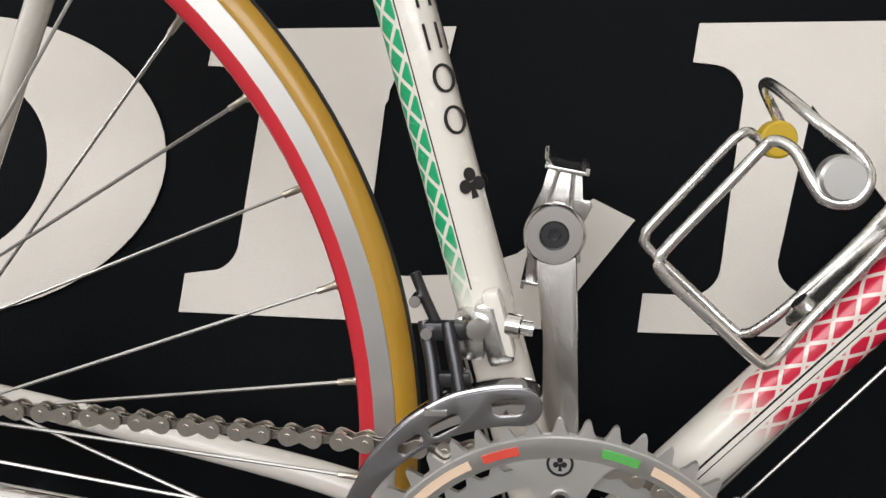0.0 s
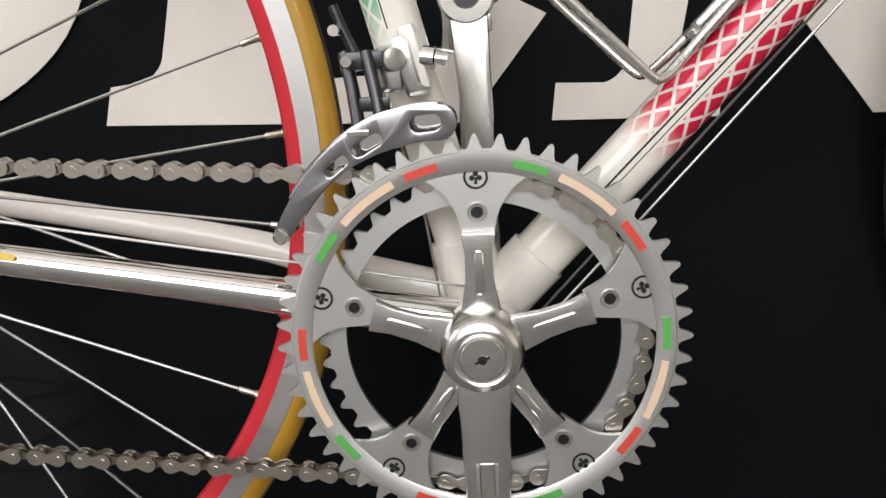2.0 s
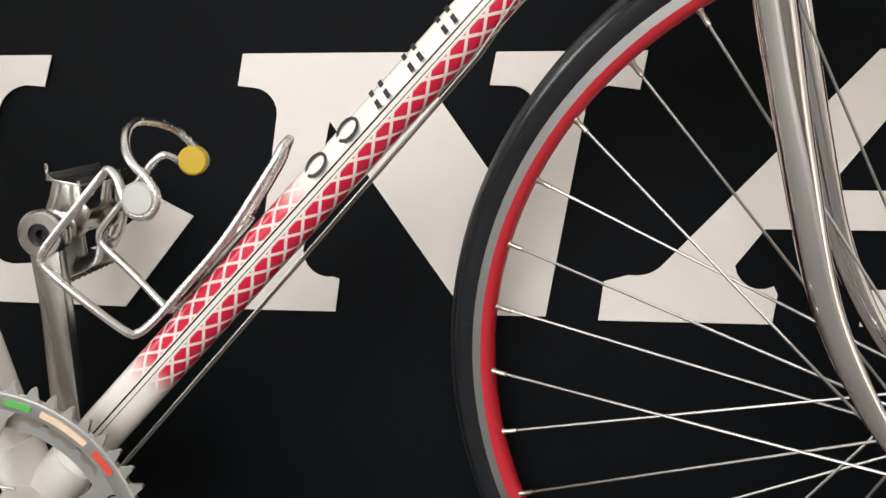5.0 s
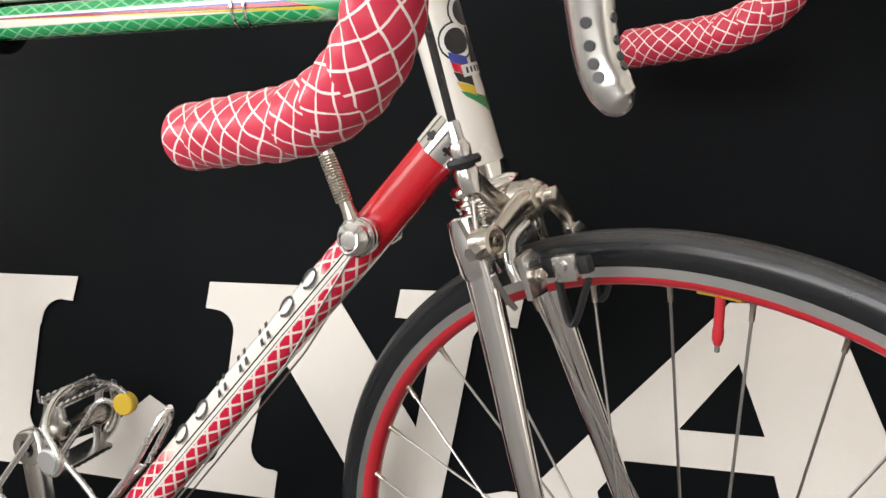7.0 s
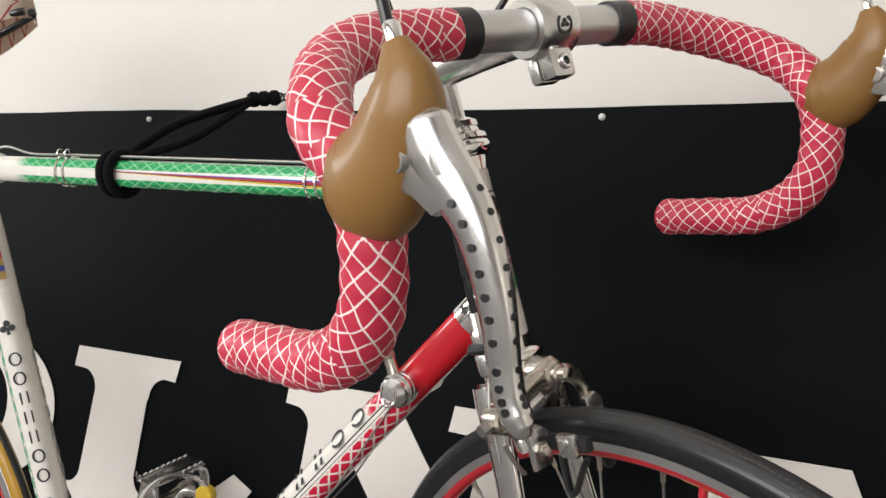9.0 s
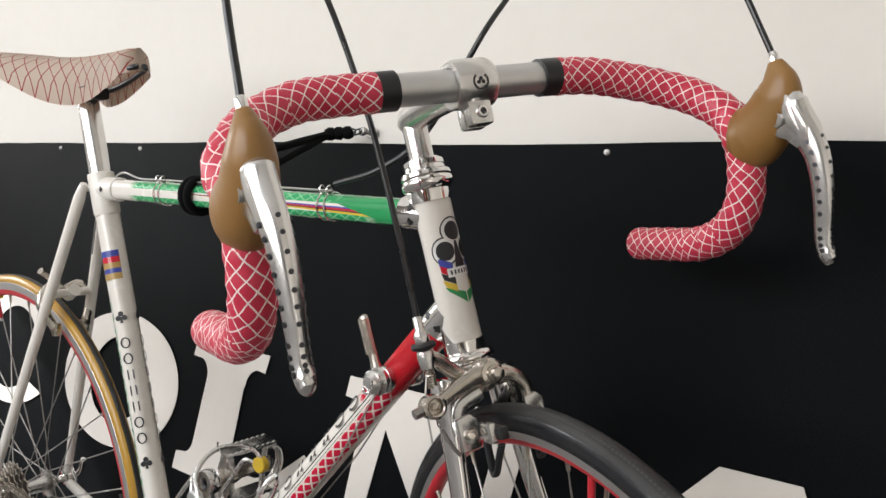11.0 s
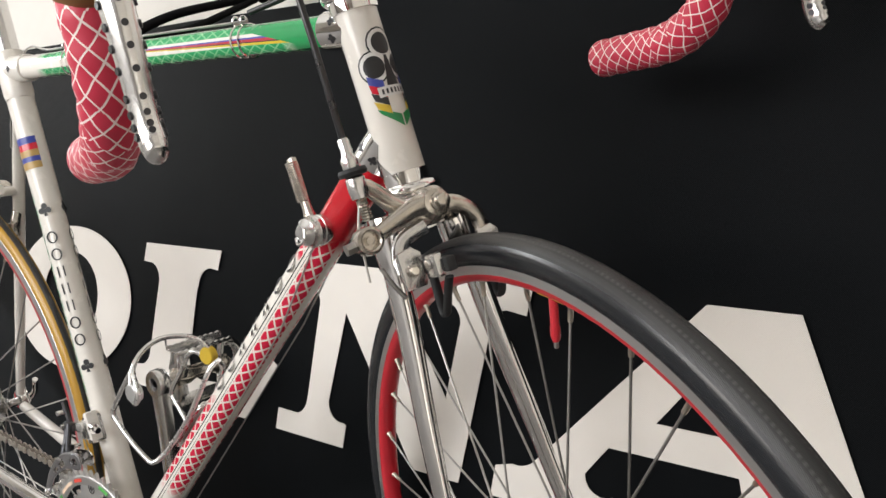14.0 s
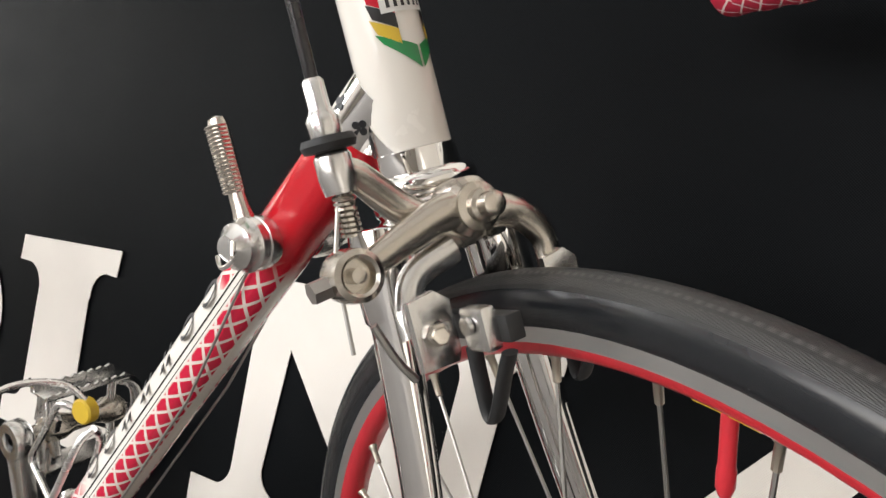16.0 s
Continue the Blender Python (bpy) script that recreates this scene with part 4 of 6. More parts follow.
def chainset():
    # outer ring: toothed edge, waved inner edge with five tabs
    outer = gear_outline(52, 0.0998, 0.1072)
    inner = []
    for x, y in outer:
        a = math.degrees(math.atan2(y, x))
        off = min(abs((a - 90 - 72 * k + 180) % 360 - 180) for k in range(5))
        r = 0.0893 if off > 17 else 0.0575 if off < 8.2 else 0.0575 + (0.0893 - 0.0575) * ((off - 8.2) / 8.8) ** 0.42
        inner.append((r * math.cos(radians(a)), r * math.sin(radians(a))))
    bm = annulus(bmesh.new(), outer, inner, 0.0032, Matrix.Translation((0, OUT_Y, 0)) @ CRANK)
    ring = part("chainring", bm, RINGM, bicycle, "large toothed chainring with coloured inlays", smooth=25)
    # step towards the teeth
    bm = lathe(bmesh.new(), [(0.0885, 0.0016), (0.0895, 0.0024), (0.0985, 0.0024), (0.0992, 0.0016)], Matrix.Translation((0, OUT_Y, 0)) @ CRANK, 120)
    part("ring_step", bm, RINGM, ring)
    inner42 = gear_outline(42, 0.0815, 0.0868)
    flat = [(0.0722 * math.cos(math.atan2(y, x)), 0.0722 * math.sin(math.atan2(y, x))) for x, y in inner42]
    part("inner_chainring", annulus(bmesh.new(), inner42, flat, 0.003, Matrix.Translation((0, IN_Y, 0)) @ CRANK), SATIN, bicycle, "small grey inner chainring", smooth=25)
    # coloured inlays between the tabs: green, cream, red clockwise
    y = OUT_Y - 0.0026
    for k in range(5):
        base = 90 - 72 * k
        for lo, hi, mat in ((11.5, 22.0, GREENP), (26.0, 46.0, CREAMFILL), (50.0, 60.5, REDFILL)):
            n = 8
            r0, r1 = 0.0918, 0.0958
            a0, a1 = base - lo, base - hi
            out = arc(0, 0, r1, a0, a1, n) + arc(0, 0, r0, a1, a0, n)
            bm = plate(bmesh.new(), out, 0.0008, Matrix.Translation((0, y, 0)) @ CRANK)
            part("inlay", bm, mat, ring)
        # round printed mark: an open ring with a clover
        m = Matrix.Translation((0, OUT_Y - 0.0019, 0)) @ CRANK @ Matrix.Rotation(radians(base), 4, "Z") @ Matrix.Translation((0.0862, 0, 0))
        bm = bmesh.new()
        plate(bm, arc(0, 0, 0.0062, 115 - 80, 425 - 80, 20) + arc(0, 0, 0.0050, 425 - 80, 115 - 80, 20), 0.0003, m)
        for x, yy in ((0.0017, 0), (-0.0005, 0.0018), (-0.0005, -0.0018)):
            plate(bm, arc(x, yy, 0.0014, 0, 330, 9), 0.0003, m)
        plate(bm, [(0, -0.0004), (0, 0.0004), (-0.0036, 0.0009), (-0.0036, -0.0009)], 0.0003, m)
        part("round_mark", bm, BLACKFILL, ring)
        # chainring bolt
        m = Matrix.Translation((0, OUT_Y, 0)) @ CRANK @ Matrix.Rotation(radians(base), 4, "Z") @ Matrix.Translation((0.0685, 0, 0))
        b = lathe(bmesh.new(), [(0.0026, -0.006), (0.0027, 0.0018), (0.0031, 0.0025), (0.0048, 0.0026), (0.0052, 0.0016), (0.0052, -0.009)], m, 18)
        bolt = part("chainring_bolt", b, ALLOY, ring)
        part("bolt_socket", lathe(bmesh.new(), [(0, 0.0021), (0.0027, 0.0021)], m, 14), DARKMETAL, ring)
    # spider and crank arm
    for k in range(5):
        rot = Matrix.Translation((0, -0.0535, 0)) @ CRANK @ Matrix.Rotation(radians(90 + 72 * k), 4, "Z")
        bm = bmesh.new()
        plate(bm, [(0.010, -0.0125), (0.020, -0.0098), (0.034, -0.0074), (0.048, -0.0070), (0.0585, -0.0084), (0.0585, 0.0084), (0.048, 0.0070), (0.034, 0.0074), (0.020, 0.0098), (0.010, 0.0125)], 0.0064, rot @ Matrix.Translation((0, 0, -0.0010)), 0.0018)
        arm = part("spider_arm", bm, ALLOY, bicycle)
        part("groove", tube([rot @ Vector((x, 0, 0.0020)) for x in (0.0275, 0.0290, 0.0490, 0.0505)], table([0.0012, 0.0024, 0.0024, 0.0012]), 12, ref=rot.to_3x3() @ Vector((0, 0, 1)), flat=0.35), CHROME, arm)
    A = Matrix.Translation((0, -0.060, 0)) @ CRANK
    bm = bmesh.new()
    edge = [(-0.0142, 0.0), (-0.0132, -0.03), (-0.0112, -0.09), (-0.0112, -0.135), (-0.0130, -0.160)]
    plate(bm, edge + arc(0, -0.171, 0.0145, 180, 360, 12) + [(-x, y) for x, y in edge[::-1]], 0.0130, A @ Matrix.Translation((0, 0, 0.003)) , 0.0036)
    for s in (-1, 1):
        sweep(bm, [A @ Vector((s * 0.0050, -d, z)) for d, z in ((0.056, 0.0078), (0.060, 0.0096), (0.150, 0.0096), (0.156, 0.0080))], 0.0013, 10, ref=(0, -1, 0), flat=0.8)
    lathe(bm, [(0, -0.018), (0.018, -0.018), (0.0212, -0.010), (0.0212, 0.004), (0.0195, 0.0090), (0.0175, 0.0112), (0.0150, 0.0120), (0.0140, 0.0112), (0.0125, 0.0112), (0.0118, 0.0120), (0, 0.0120)], A, 40)
    crank = part("crank_arm", bm, ALLOY, bicycle, "polished alloy crank arm hanging straight down")
    bm = bmesh.new()
    sweep(bm, [A @ Vector((0, -0.058, 0.0092)), A @ Vector((0, -0.152, 0.0092))], 0.0042, 12, ref=(0, -1, 0), flat=0.25)
    part("groove", bm, CHROME, crank)
    bm = lathe(bmesh.new(), [(0.0118, 0.009), (0.0118, 0.0125), (0.0105, 0.0142), (0.0, 0.0148)], A, 28)
    cap = part("dust_cap", bm, CHROME, crank)
    bm = lathe(bmesh.new(), [(0, 0.0151), (0.0024, 0.0151), (0.0024, 0.013)], A, 12)
    block(bm, (0.008, 0.0014, 0.0012), A @ Matrix.Rotation(radians(25), 4, "Z") @ Matrix.Translation((0, 0, 0.0148)), 0.0002)
    part("cap_slot", bm, DARKMETAL, cap)
    # near pedal at the lower end, below the view
    pedal((0, -0.066, BB - 0.172), -1, 0.0)
    # far crank
    A = Matrix.Translation((0, 0.052, 0)) @ CRANK
    bm = bmesh.new()
    plate(bm, [(-0.0130, 0.0), (0.0130, 0.0), (0.0110, 0.05), (0.0100, 0.12), (0.0090, 0.168), (-0.0134, 0.168), (-0.0100, 0.12), (-0.0110, 0.05)], 0.0125, A, 0.0028)
    lathe(bm, [(0.0062, -0.0078), (0.0155, -0.0075), (0.0172, -0.005), (0.0172, 0.005), (0.0155, 0.0079), (0.0082, 0.0079), (0.0075, 0.006), (0.0075, -0.004), (0, -0.004)], A @ Matrix.Translation((-0.003, 0.177, 0)), 30)
    lathe(bm, [(0, -0.018), (0.016, -0.018), (0.019, 0.0), (0.017, 0.010), (0, 0.011)], A, 30)
    far = part("crank_arm", bm, ALLOY, bicycle, "polished alloy crank arm pointing straight up")
    bm = lathe(bmesh.new(), [(0.0073, 0.0055), (0.0036, 0.0055), (0.0034, 0.0), (0, 0.0)], Matrix.Translation((0, 0.052, 0)) @ CRANK @ Matrix.Translation((-0.003, 0.177, 0)), 18)
    part("axle_socket", bm, DARKMETAL, far)
    pedal((-0.003, 0.060, BB + 0.177), 1, 12.0)


def pedal(at, side, turn):
    base = Matrix.Translation(at) @ Matrix.Rotation(radians(turn), 4, "Y")
    bm = lathe(bmesh.new(), [(0, -0.002), (0.0075, -0.002), (0.0075, 0.012), (0.0115, 0.014), (0.0120, 0.03), (0.0085, 0.040), (0.0085, 0.066), (0.012, 0.072), (0.012, 0.086), (0.006, 0.092), (0, 0.093)], base @ axes_matrix((0, 0, 0), (0, side, 0)), 24)
    body = part("pedal", bm, BRAKEM, bicycle, "grey alloy quill pedal")
    for s in (1, -1):
        z = 0.034 * s
        n = 9
        out = [(0.010 + 0.078 * i / n, 0.0) for i in range(n + 1)]
        teeth = []
        for i in range(n * 2 + 1):
            teeth.append((0.010 + 0.078 * i / (n * 2), 0.0032 + (0.0016 if i % 2 else 0.0)))
        pl = bmesh.new()
        m = base @ Matrix(((0, 0, 1, -0.0115), (side, 0, 0, 0), (0, s, 0, z), (0, 0, 0, 1)))
        plate(pl, out + teeth[::-1], 0.0022, m, 0.0)
        m2 = base @ Matrix(((0, 0, 1, 0.0115), (side, 0, 0, 0), (0, s, 0, z), (0, 0, 0, 1)))
        plate(pl, out + teeth[::-1], 0.0022, m2, 0.0)
        block(pl, (0.0255, 0.078, 0.002), base @ Matrix.Translation((0.0, side * 0.049, z)), 0.0005)
        rod(pl, base @ Vector((0.0, side * 0.022, 0)), base @ Vector((0.0, side * 0.020, z)), 0.004, 10)
        rod(pl, base @ Vector((0.0, side * 0.078, 0)), base @ Vector((0.0, side * 0.080, z)), 0.004, 10)
        part("pedal_cage", pl, ALLOY, body)
    rim = bmesh.new()
    pts = [base @ Vector((0.001, side * (0.086 + 0.020 * math.cos(t)), 0.028 * math.sin(t))) for t in [radians(-90 + 180 * i / 14) for i in range(15)]]
    sweep(rim, pts, 0.006, 10, ref=(1, 0, 0), flat=1.0)
    part("pedal_quill", rim, ALLOY, body)
    fin = bmesh.new()
    for s in (1, -1):
        m = base @ Matrix(((1, 0, 0, 0), (0, 0, side, side * 0.018), (0, s, 0, 0), (0, 0, 0, 1)))
        plate(fin, [(-0.0160, 0.004), (0.0150, 0.004), (0.0185, 0.0165), (0.0160, 0.0195), (0.0125, 0.0190), (0.0090, 0.034), (-0.0105, 0.034), (-0.0120, 0.0200)], 0.006, m, 0.0012)
        for x in (-0.0045, 0.0040):
            sweep(fin, [m @ Vector((x * 1.6, 0.014, -0.0035)), m @ Vector((x, 0.033, -0.0035))], 0.0014, 8)
    part("pedal_fin", fin, ALLOY, body)
    clip = tube([base @ Vector(p) for p in ((-0.009, side * 0.012, 0.035), (-0.0125, side * 0.010, 0.039), (-0.0135, side * 0.010, 0.0455))], 0.0012, 8)
    part("pedal_tab", clip, CHROME, body)


chainset()


def chain():
    root = new("chain")
    root.parent = bicycle
    y = IN_Y - 0.001
    R = 0.0845
    P = 0.0127
    c = Vector((0, 0, BB))
    a_top, a_bot = radians(92.0), radians(-97.0)
    pts = []
    top = c + Vector((R * math.cos(a_top), 0, R * math.sin(a_top)))
    cog = Vector((-0.402, 0, 0.3815))
    d = (cog - top).normalized()
    n = int((cog - top).length / P)
    for i in range(n, 0, -1):
        pts.append(top + d * P * i)
    step = 2 * math.asin(P / 2 / R)
    k = 0
    while a_top - step * k > a_bot:
        a = a_top - step * k
        pts.append(c + Vector((R * math.cos(a), 0, R * math.sin(a))))
        k += 1
    last = pts[-1]
    lower = (Vector((-0.392, 0, 0.2215)) - last)
    for i in range(1, int(lower.length / P) + 1):
        pts.append(last + lower.normalized() * P * i)

    def link_mesh(r, waist, gap, roller):
        bm = bmesh.new()
        o = arc(P / 2, 0, r, -110, 110, 8) + [(0, waist)] + arc(-P / 2, 0, r, 70, 290, 8) + [(0, -waist)]
        for s in (-1, 1):
            plate(bm, o, 0.0011, Matrix.Translation((0, s * gap, 0)) @ XZ)
        for x in (-P / 2, P / 2):
            rod(bm, (x, -gap - (0.0011 if roller else 0), 0), (x, gap + (0.0011 if roller else 0), 0), 0.0018 if roller else 0.0036, 8)
        return bm

    kinds = [None, None]
    for i in range(len(pts) - 1):
        p, q = pts[i], pts[i + 1]
        d = (q - p).normalized()
        m = Matrix(((d.x, 0, -d.z, (p.x + q.x) / 2), (0, 1, 0, y), (d.z, 0, d.x, (p.z + q.z) / 2), (0, 0, 0, 1)))
        o = i % 2
        if kinds[o] is None:
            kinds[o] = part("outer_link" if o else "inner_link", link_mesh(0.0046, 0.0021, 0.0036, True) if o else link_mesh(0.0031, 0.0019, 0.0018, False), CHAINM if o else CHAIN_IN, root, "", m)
        else:
            share(kinds[o], m)


chain()


def rear_gears():
    bm = bmesh.new()
    for i, n in enumerate((13, 15, 17, 19, 21, 23)):
        r = n * 0.0127 / (2 * math.pi)
        g = gear_outline(n, r - 0.0025, r + 0.002)
        hole = [(0.018 * math.cos(math.atan2(y, x)), 0.018 * math.sin(math.atan2(y, x))) for x, y in g]
        annulus(bm, g, hole, 0.002, Matrix.Translation((REAR.x, -0.046 + 0.0055 * i, REAR.z)) @ XZ)
    part("freewheel", bm, CHAINM, bicycle, "six-speed steel freewheel", smooth=25)
    base = REAR + Vector((0.006, -0.052, -0.030))
    bm = bmesh.new()
    lathe(bm, [(0, -0.012), (0.010, -0.012), (0.011, 0.004), (0.008, 0.010), (0, 0.011)], axes_matrix(base, (0, -1, 0)), 20)
    sweep(bm, spline([base, base + Vector((0.012, 0.004, -0.022)), base + Vector((0.010, 0.008, -0.044))], 5), 0.0085, 12, flat=0.7)
    for p in (Vector((0.006, 0.012, -0.048)), Vector((0.026, 0.012, -0.100))):
        lathe(bm, [(0, -0.003), (0.016, -0.003), (0.0185, -0.001), (0.0185, 0.001), (0.016, 0.003), (0, 0.003)], axes_matrix(base + p, (0, -1, 0)), 20)
    plate(bm, slot((base.x + 0.006, base.z - 0.048), (base.x + 0.026, base.z - 0.100), 0.010), 0.002, Matrix.Translation((0, base.y + 0.006, 0)) @ XZ)
    part("rear_derailleur", bm, ALLOY, bicycle)


rear_gears()


def front_derailleur():
    y = -0.0525
    bm = bmesh.new()
    mid = spline([(-0.0985, 0, 0.3315), (-0.083, 0, 0.3535), (-0.066, 0, 0.3690), (-0.047, 0, 0.3790), (-0.028, 0, 0.3835), (-0.0165, 0, 0.3840)], 6)
    up, dn = [], []
    for i, p in enumerate(mid):
        t = (mid[min(i + 1, len(mid) - 1)] - mid[max(i - 1, 0)]).normalized()
        nrm = Vector((-t.z, 0, t.x))
        f = i / (len(mid) - 1)
        w = 0.0042 + 0.0046 * min(1, f * 1.6)
        up.append(((p + nrm * w).x, (p + nrm * w).z))
        dn.append(((p - nrm * w).x, (p - nrm * w).z))
    tip = arc(-0.0165, 0.3840, 0.0088, 88, -85, 8)
    plate(bm, up + tip + dn[::-1], 0.0024, Matrix.Translation((0, y, 0)) @ XZ, 0.0006, holes=((-0.0265, 0.3836, -0.0195, 0.3842, 0.0042), (-0.0565, 0.3722, -0.0475, 0.3772, 0.0032), (-0.0715, 0.3622, -0.0645, 0.3675, 0.0026)))
    # turned-out upper lip
    sweep(bm, [(x, y + 0.002, z) for x, z in up[4:]], 0.0014, 8)
    cage = part("front_derailleur", bm, DIMCHROME, bicycle, "polished front derailleur with a slotted cage")
    bm = plate(bmesh.new(), up + tip + dn[::-1], 0.0016, Matrix.Translation((0, y + 0.015, 0)) @ XZ)
    block(bm, (0.006, 0.015, 0.006), Matrix.Translation((-0.0935, y + 0.0075, 0.336)), 0.001)
    part("inner_plate", bm, CHROME, cage)
    bm = lathe(bmesh.new(), [(0, 0.0035), (0.003, 0.0035), (0.0042, 0.002), (0.0042, -0.010)], axes_matrix((-0.0985, y, 0.3312), (0, -1, 0)), 16)
    block(bm, (0.006, 0.001, 0.0009), Matrix.Translation((-0.0985, y - 0.0034, 0.3312)) @ Matrix.Rotation(1.3, 4, "Y"), 0)
    part("cage_bolt", bm, CHROME, cage)
    # linkage: two dark arms from the clamp body to the cage
    up0 = Vector((0, 0, BB)) + SEAT_DIR * 0.145
    bm = bmesh.new()
    for dx, yy in ((-0.025, -0.034), (-0.0135, -0.038)):
        sweep(bm, [(up0.x + dx - 0.003, yy, up0.z + 0.008), (up0.x + dx + 0.001, yy - 0.006, up0.z - 0.010), (up0.x + dx + 0.004, y + 0.004, up0.z - 0.028)], 0.0034, 10, ref=(1, 0, 0))
    block(bm, (0.020, 0.008, 0.009), Matrix.Translation((up0.x - 0.018, -0.036, up0.z + 0.004)), 0.002)
    block(bm, (0.015, 0.006, 0.007), Matrix.Translation((up0.x - 0.013, -0.044, up0.z - 0.017)), 0.0015)
    sweep(bm, [(up0.x - 0.022, -0.034, up0.z + 0.006), (up0.x - 0.028, -0.034, up0.z + 0.020), (up0.x - 0.032, -0.034, up0.z + 0.031)], 0.0026, 10)
    part("linkage", bm, DARKMETAL, cage, "black steel linkage arms")
    bm = bmesh.new()
    for px, pz in ((-0.031, 0.019), (-0.026, 0.004), (-0.010, -0.018)):
        rod(bm, (up0.x + px, -0.032, up0.z + pz), (up0.x + px, -0.0435, up0.z + pz), 0.0028, 12)
    rod(bm, (up0.x - 0.030, -0.033, up0.z), (up0.x - 0.006, -0.033, up0.z + 0.003), 0.0028, 10)
    block(bm, (0.011, 0.006, 0.003), Matrix.Translation((up0.x - 0.021, y + 0.001, up0.z - 0.030)), 0.0006)
    part("pivot", bm, CHROME, cage)
    bm = bmesh.new()
    lathe(bm, [(0, -0.014), (0.0062, -0.014), (0.0068, -0.010), (0.0068, 0.004), (0.0056, 0.009), (0, 0.010)], axes_matrix((up0.x - 0.006, -0.026, up0.z + 0.004), (0.35, -1, 0)), 20)
    block(bm, (0.013, 0.010, 0.022), Matrix.Translation((up0.x - 0.007, -0.024, up0.z - 0.002)), 0.003)
    block(bm, (0.013, 0.022, 0.032), axes_matrix((up0.x + 0.004, -0.018, up0.z), SEAT_DIR), 0.0035)
    part("clamp_body", bm, ALLOY, cage)
    block_bm = block(bmesh.new(), (0.009, 0.014, 0.034), axes_matrix((up0.x + 0.006, -0.022, up0.z + 0.004), SEAT_DIR), 0.003)
    part("mount_tab", block_bm, WHITE, bicycle, "white brazed-on derailleur mount")
    bm = rod(bmesh.new(), (up0.x + 0.010, -0.024, up0.z + 0.004), (up0.x + 0.0165, -0.025, up0.z + 0.003), 0.0058, 16)
    rod(bm, (up0.x + 0.0165, -0.025, up0.z + 0.003), (up0.x + 0.0225, -0.025, up0.z + 0.002), 0.0036, 14)
    part("clamp_bolt", bm, CHROME, cage)


front_derailleur()


# ---- fork, headset, stem, bars (in the steering axes) ----
def fork():
    bm = bmesh.new()
    block(bm, (0.034, 0.062, 0.020), Matrix.Translation((0.001, 0, -0.036)), 0.008)
    for s in (-1, 1):
        sweep(bm, [(0.0, s * 0.026, -0.030), (0.001, s * 0.0285, -0.045), (0.002, s * 0.029, -0.066), (0.002, s * 0.029, -0.068)], lambda f: 0.0142 if f < 0.9 else 0.0125, 22)
    lathe(bm, [(0.0145, -0.028), (0.0165, -0.018)], None, 28)
    crown = part("fork_crown", bm, CHROME, bicycle, "chromed fork crown", SB)
    for s in (-1, 1):
        pts = spline([(x + 0.004, s * w - 0.005 * z / -0.386, z) for x, w, z in ((0.000, 0.030, -0.040), (-0.001, 0.0355, -0.12), (-0.001, 0.0440, -0.20), (0.002, 0.051, -0.28), (0.017, 0.054, -0.345), (0.036, 0.055, -0.386))], 8)
        part("fork_blade", tube(pts, lambda f: 0.0128 - 0.0072 * f, 24, flat=0.74), CHROME, bicycle, "chromed fork blade", SB)
        bm = plate(bmesh.new(), [(-0.012, -0.008), (0.012, -0.010), (0.014, 0.006), (-0.006, 0.014)], 0.005, Matrix.Translation(FRONT + Vector((0.006, s * 0.057 - 0.005, 0))) @ XZ, 0.001)
        part("fork_tip", bm, CHROME, bicycle, "", SB)
    bm = lathe(bmesh.new(), [(0.012, -0.0275), (0.0190, -0.0273), (0.0212, -0.0266), (0.0232, -0.0252), (0.0240, -0.0232), (0.0238, -0.0210), (0.0226, -0.0194), (0.0216, -0.0188), (0.0226, -0.0182), (0.0244, -0.0168), (0.0250, -0.0144), (0.0244, -0.0118), (0.0228, -0.0100), (0.0202, -0.0090), (0.012, -0.0087)], None, 40)
    part("lower_headset", bm, CHROME, bicycle, "", SB)
    bm = lathe(bmesh.new(), [(0, 0.135), (0.019, 0.136), (0.0225, 0.139), (0.0238, 0.1435), (0.0225, 0.147), (0.0218, 0.1475), (0.0230, 0.149), (0.0222, 0.1525), (0.0185, 0.1545), (0.0178, 0.158), (0.0186, 0.1585), (0.0182, 0.163), (0.0140, 0.1655), (0, 0.1655)], None, 40)
    part("upper_headset", bm, CHROME, bicycle, "", S)


fork()

BAR = Vector((0.1085, 0, 0.1965))


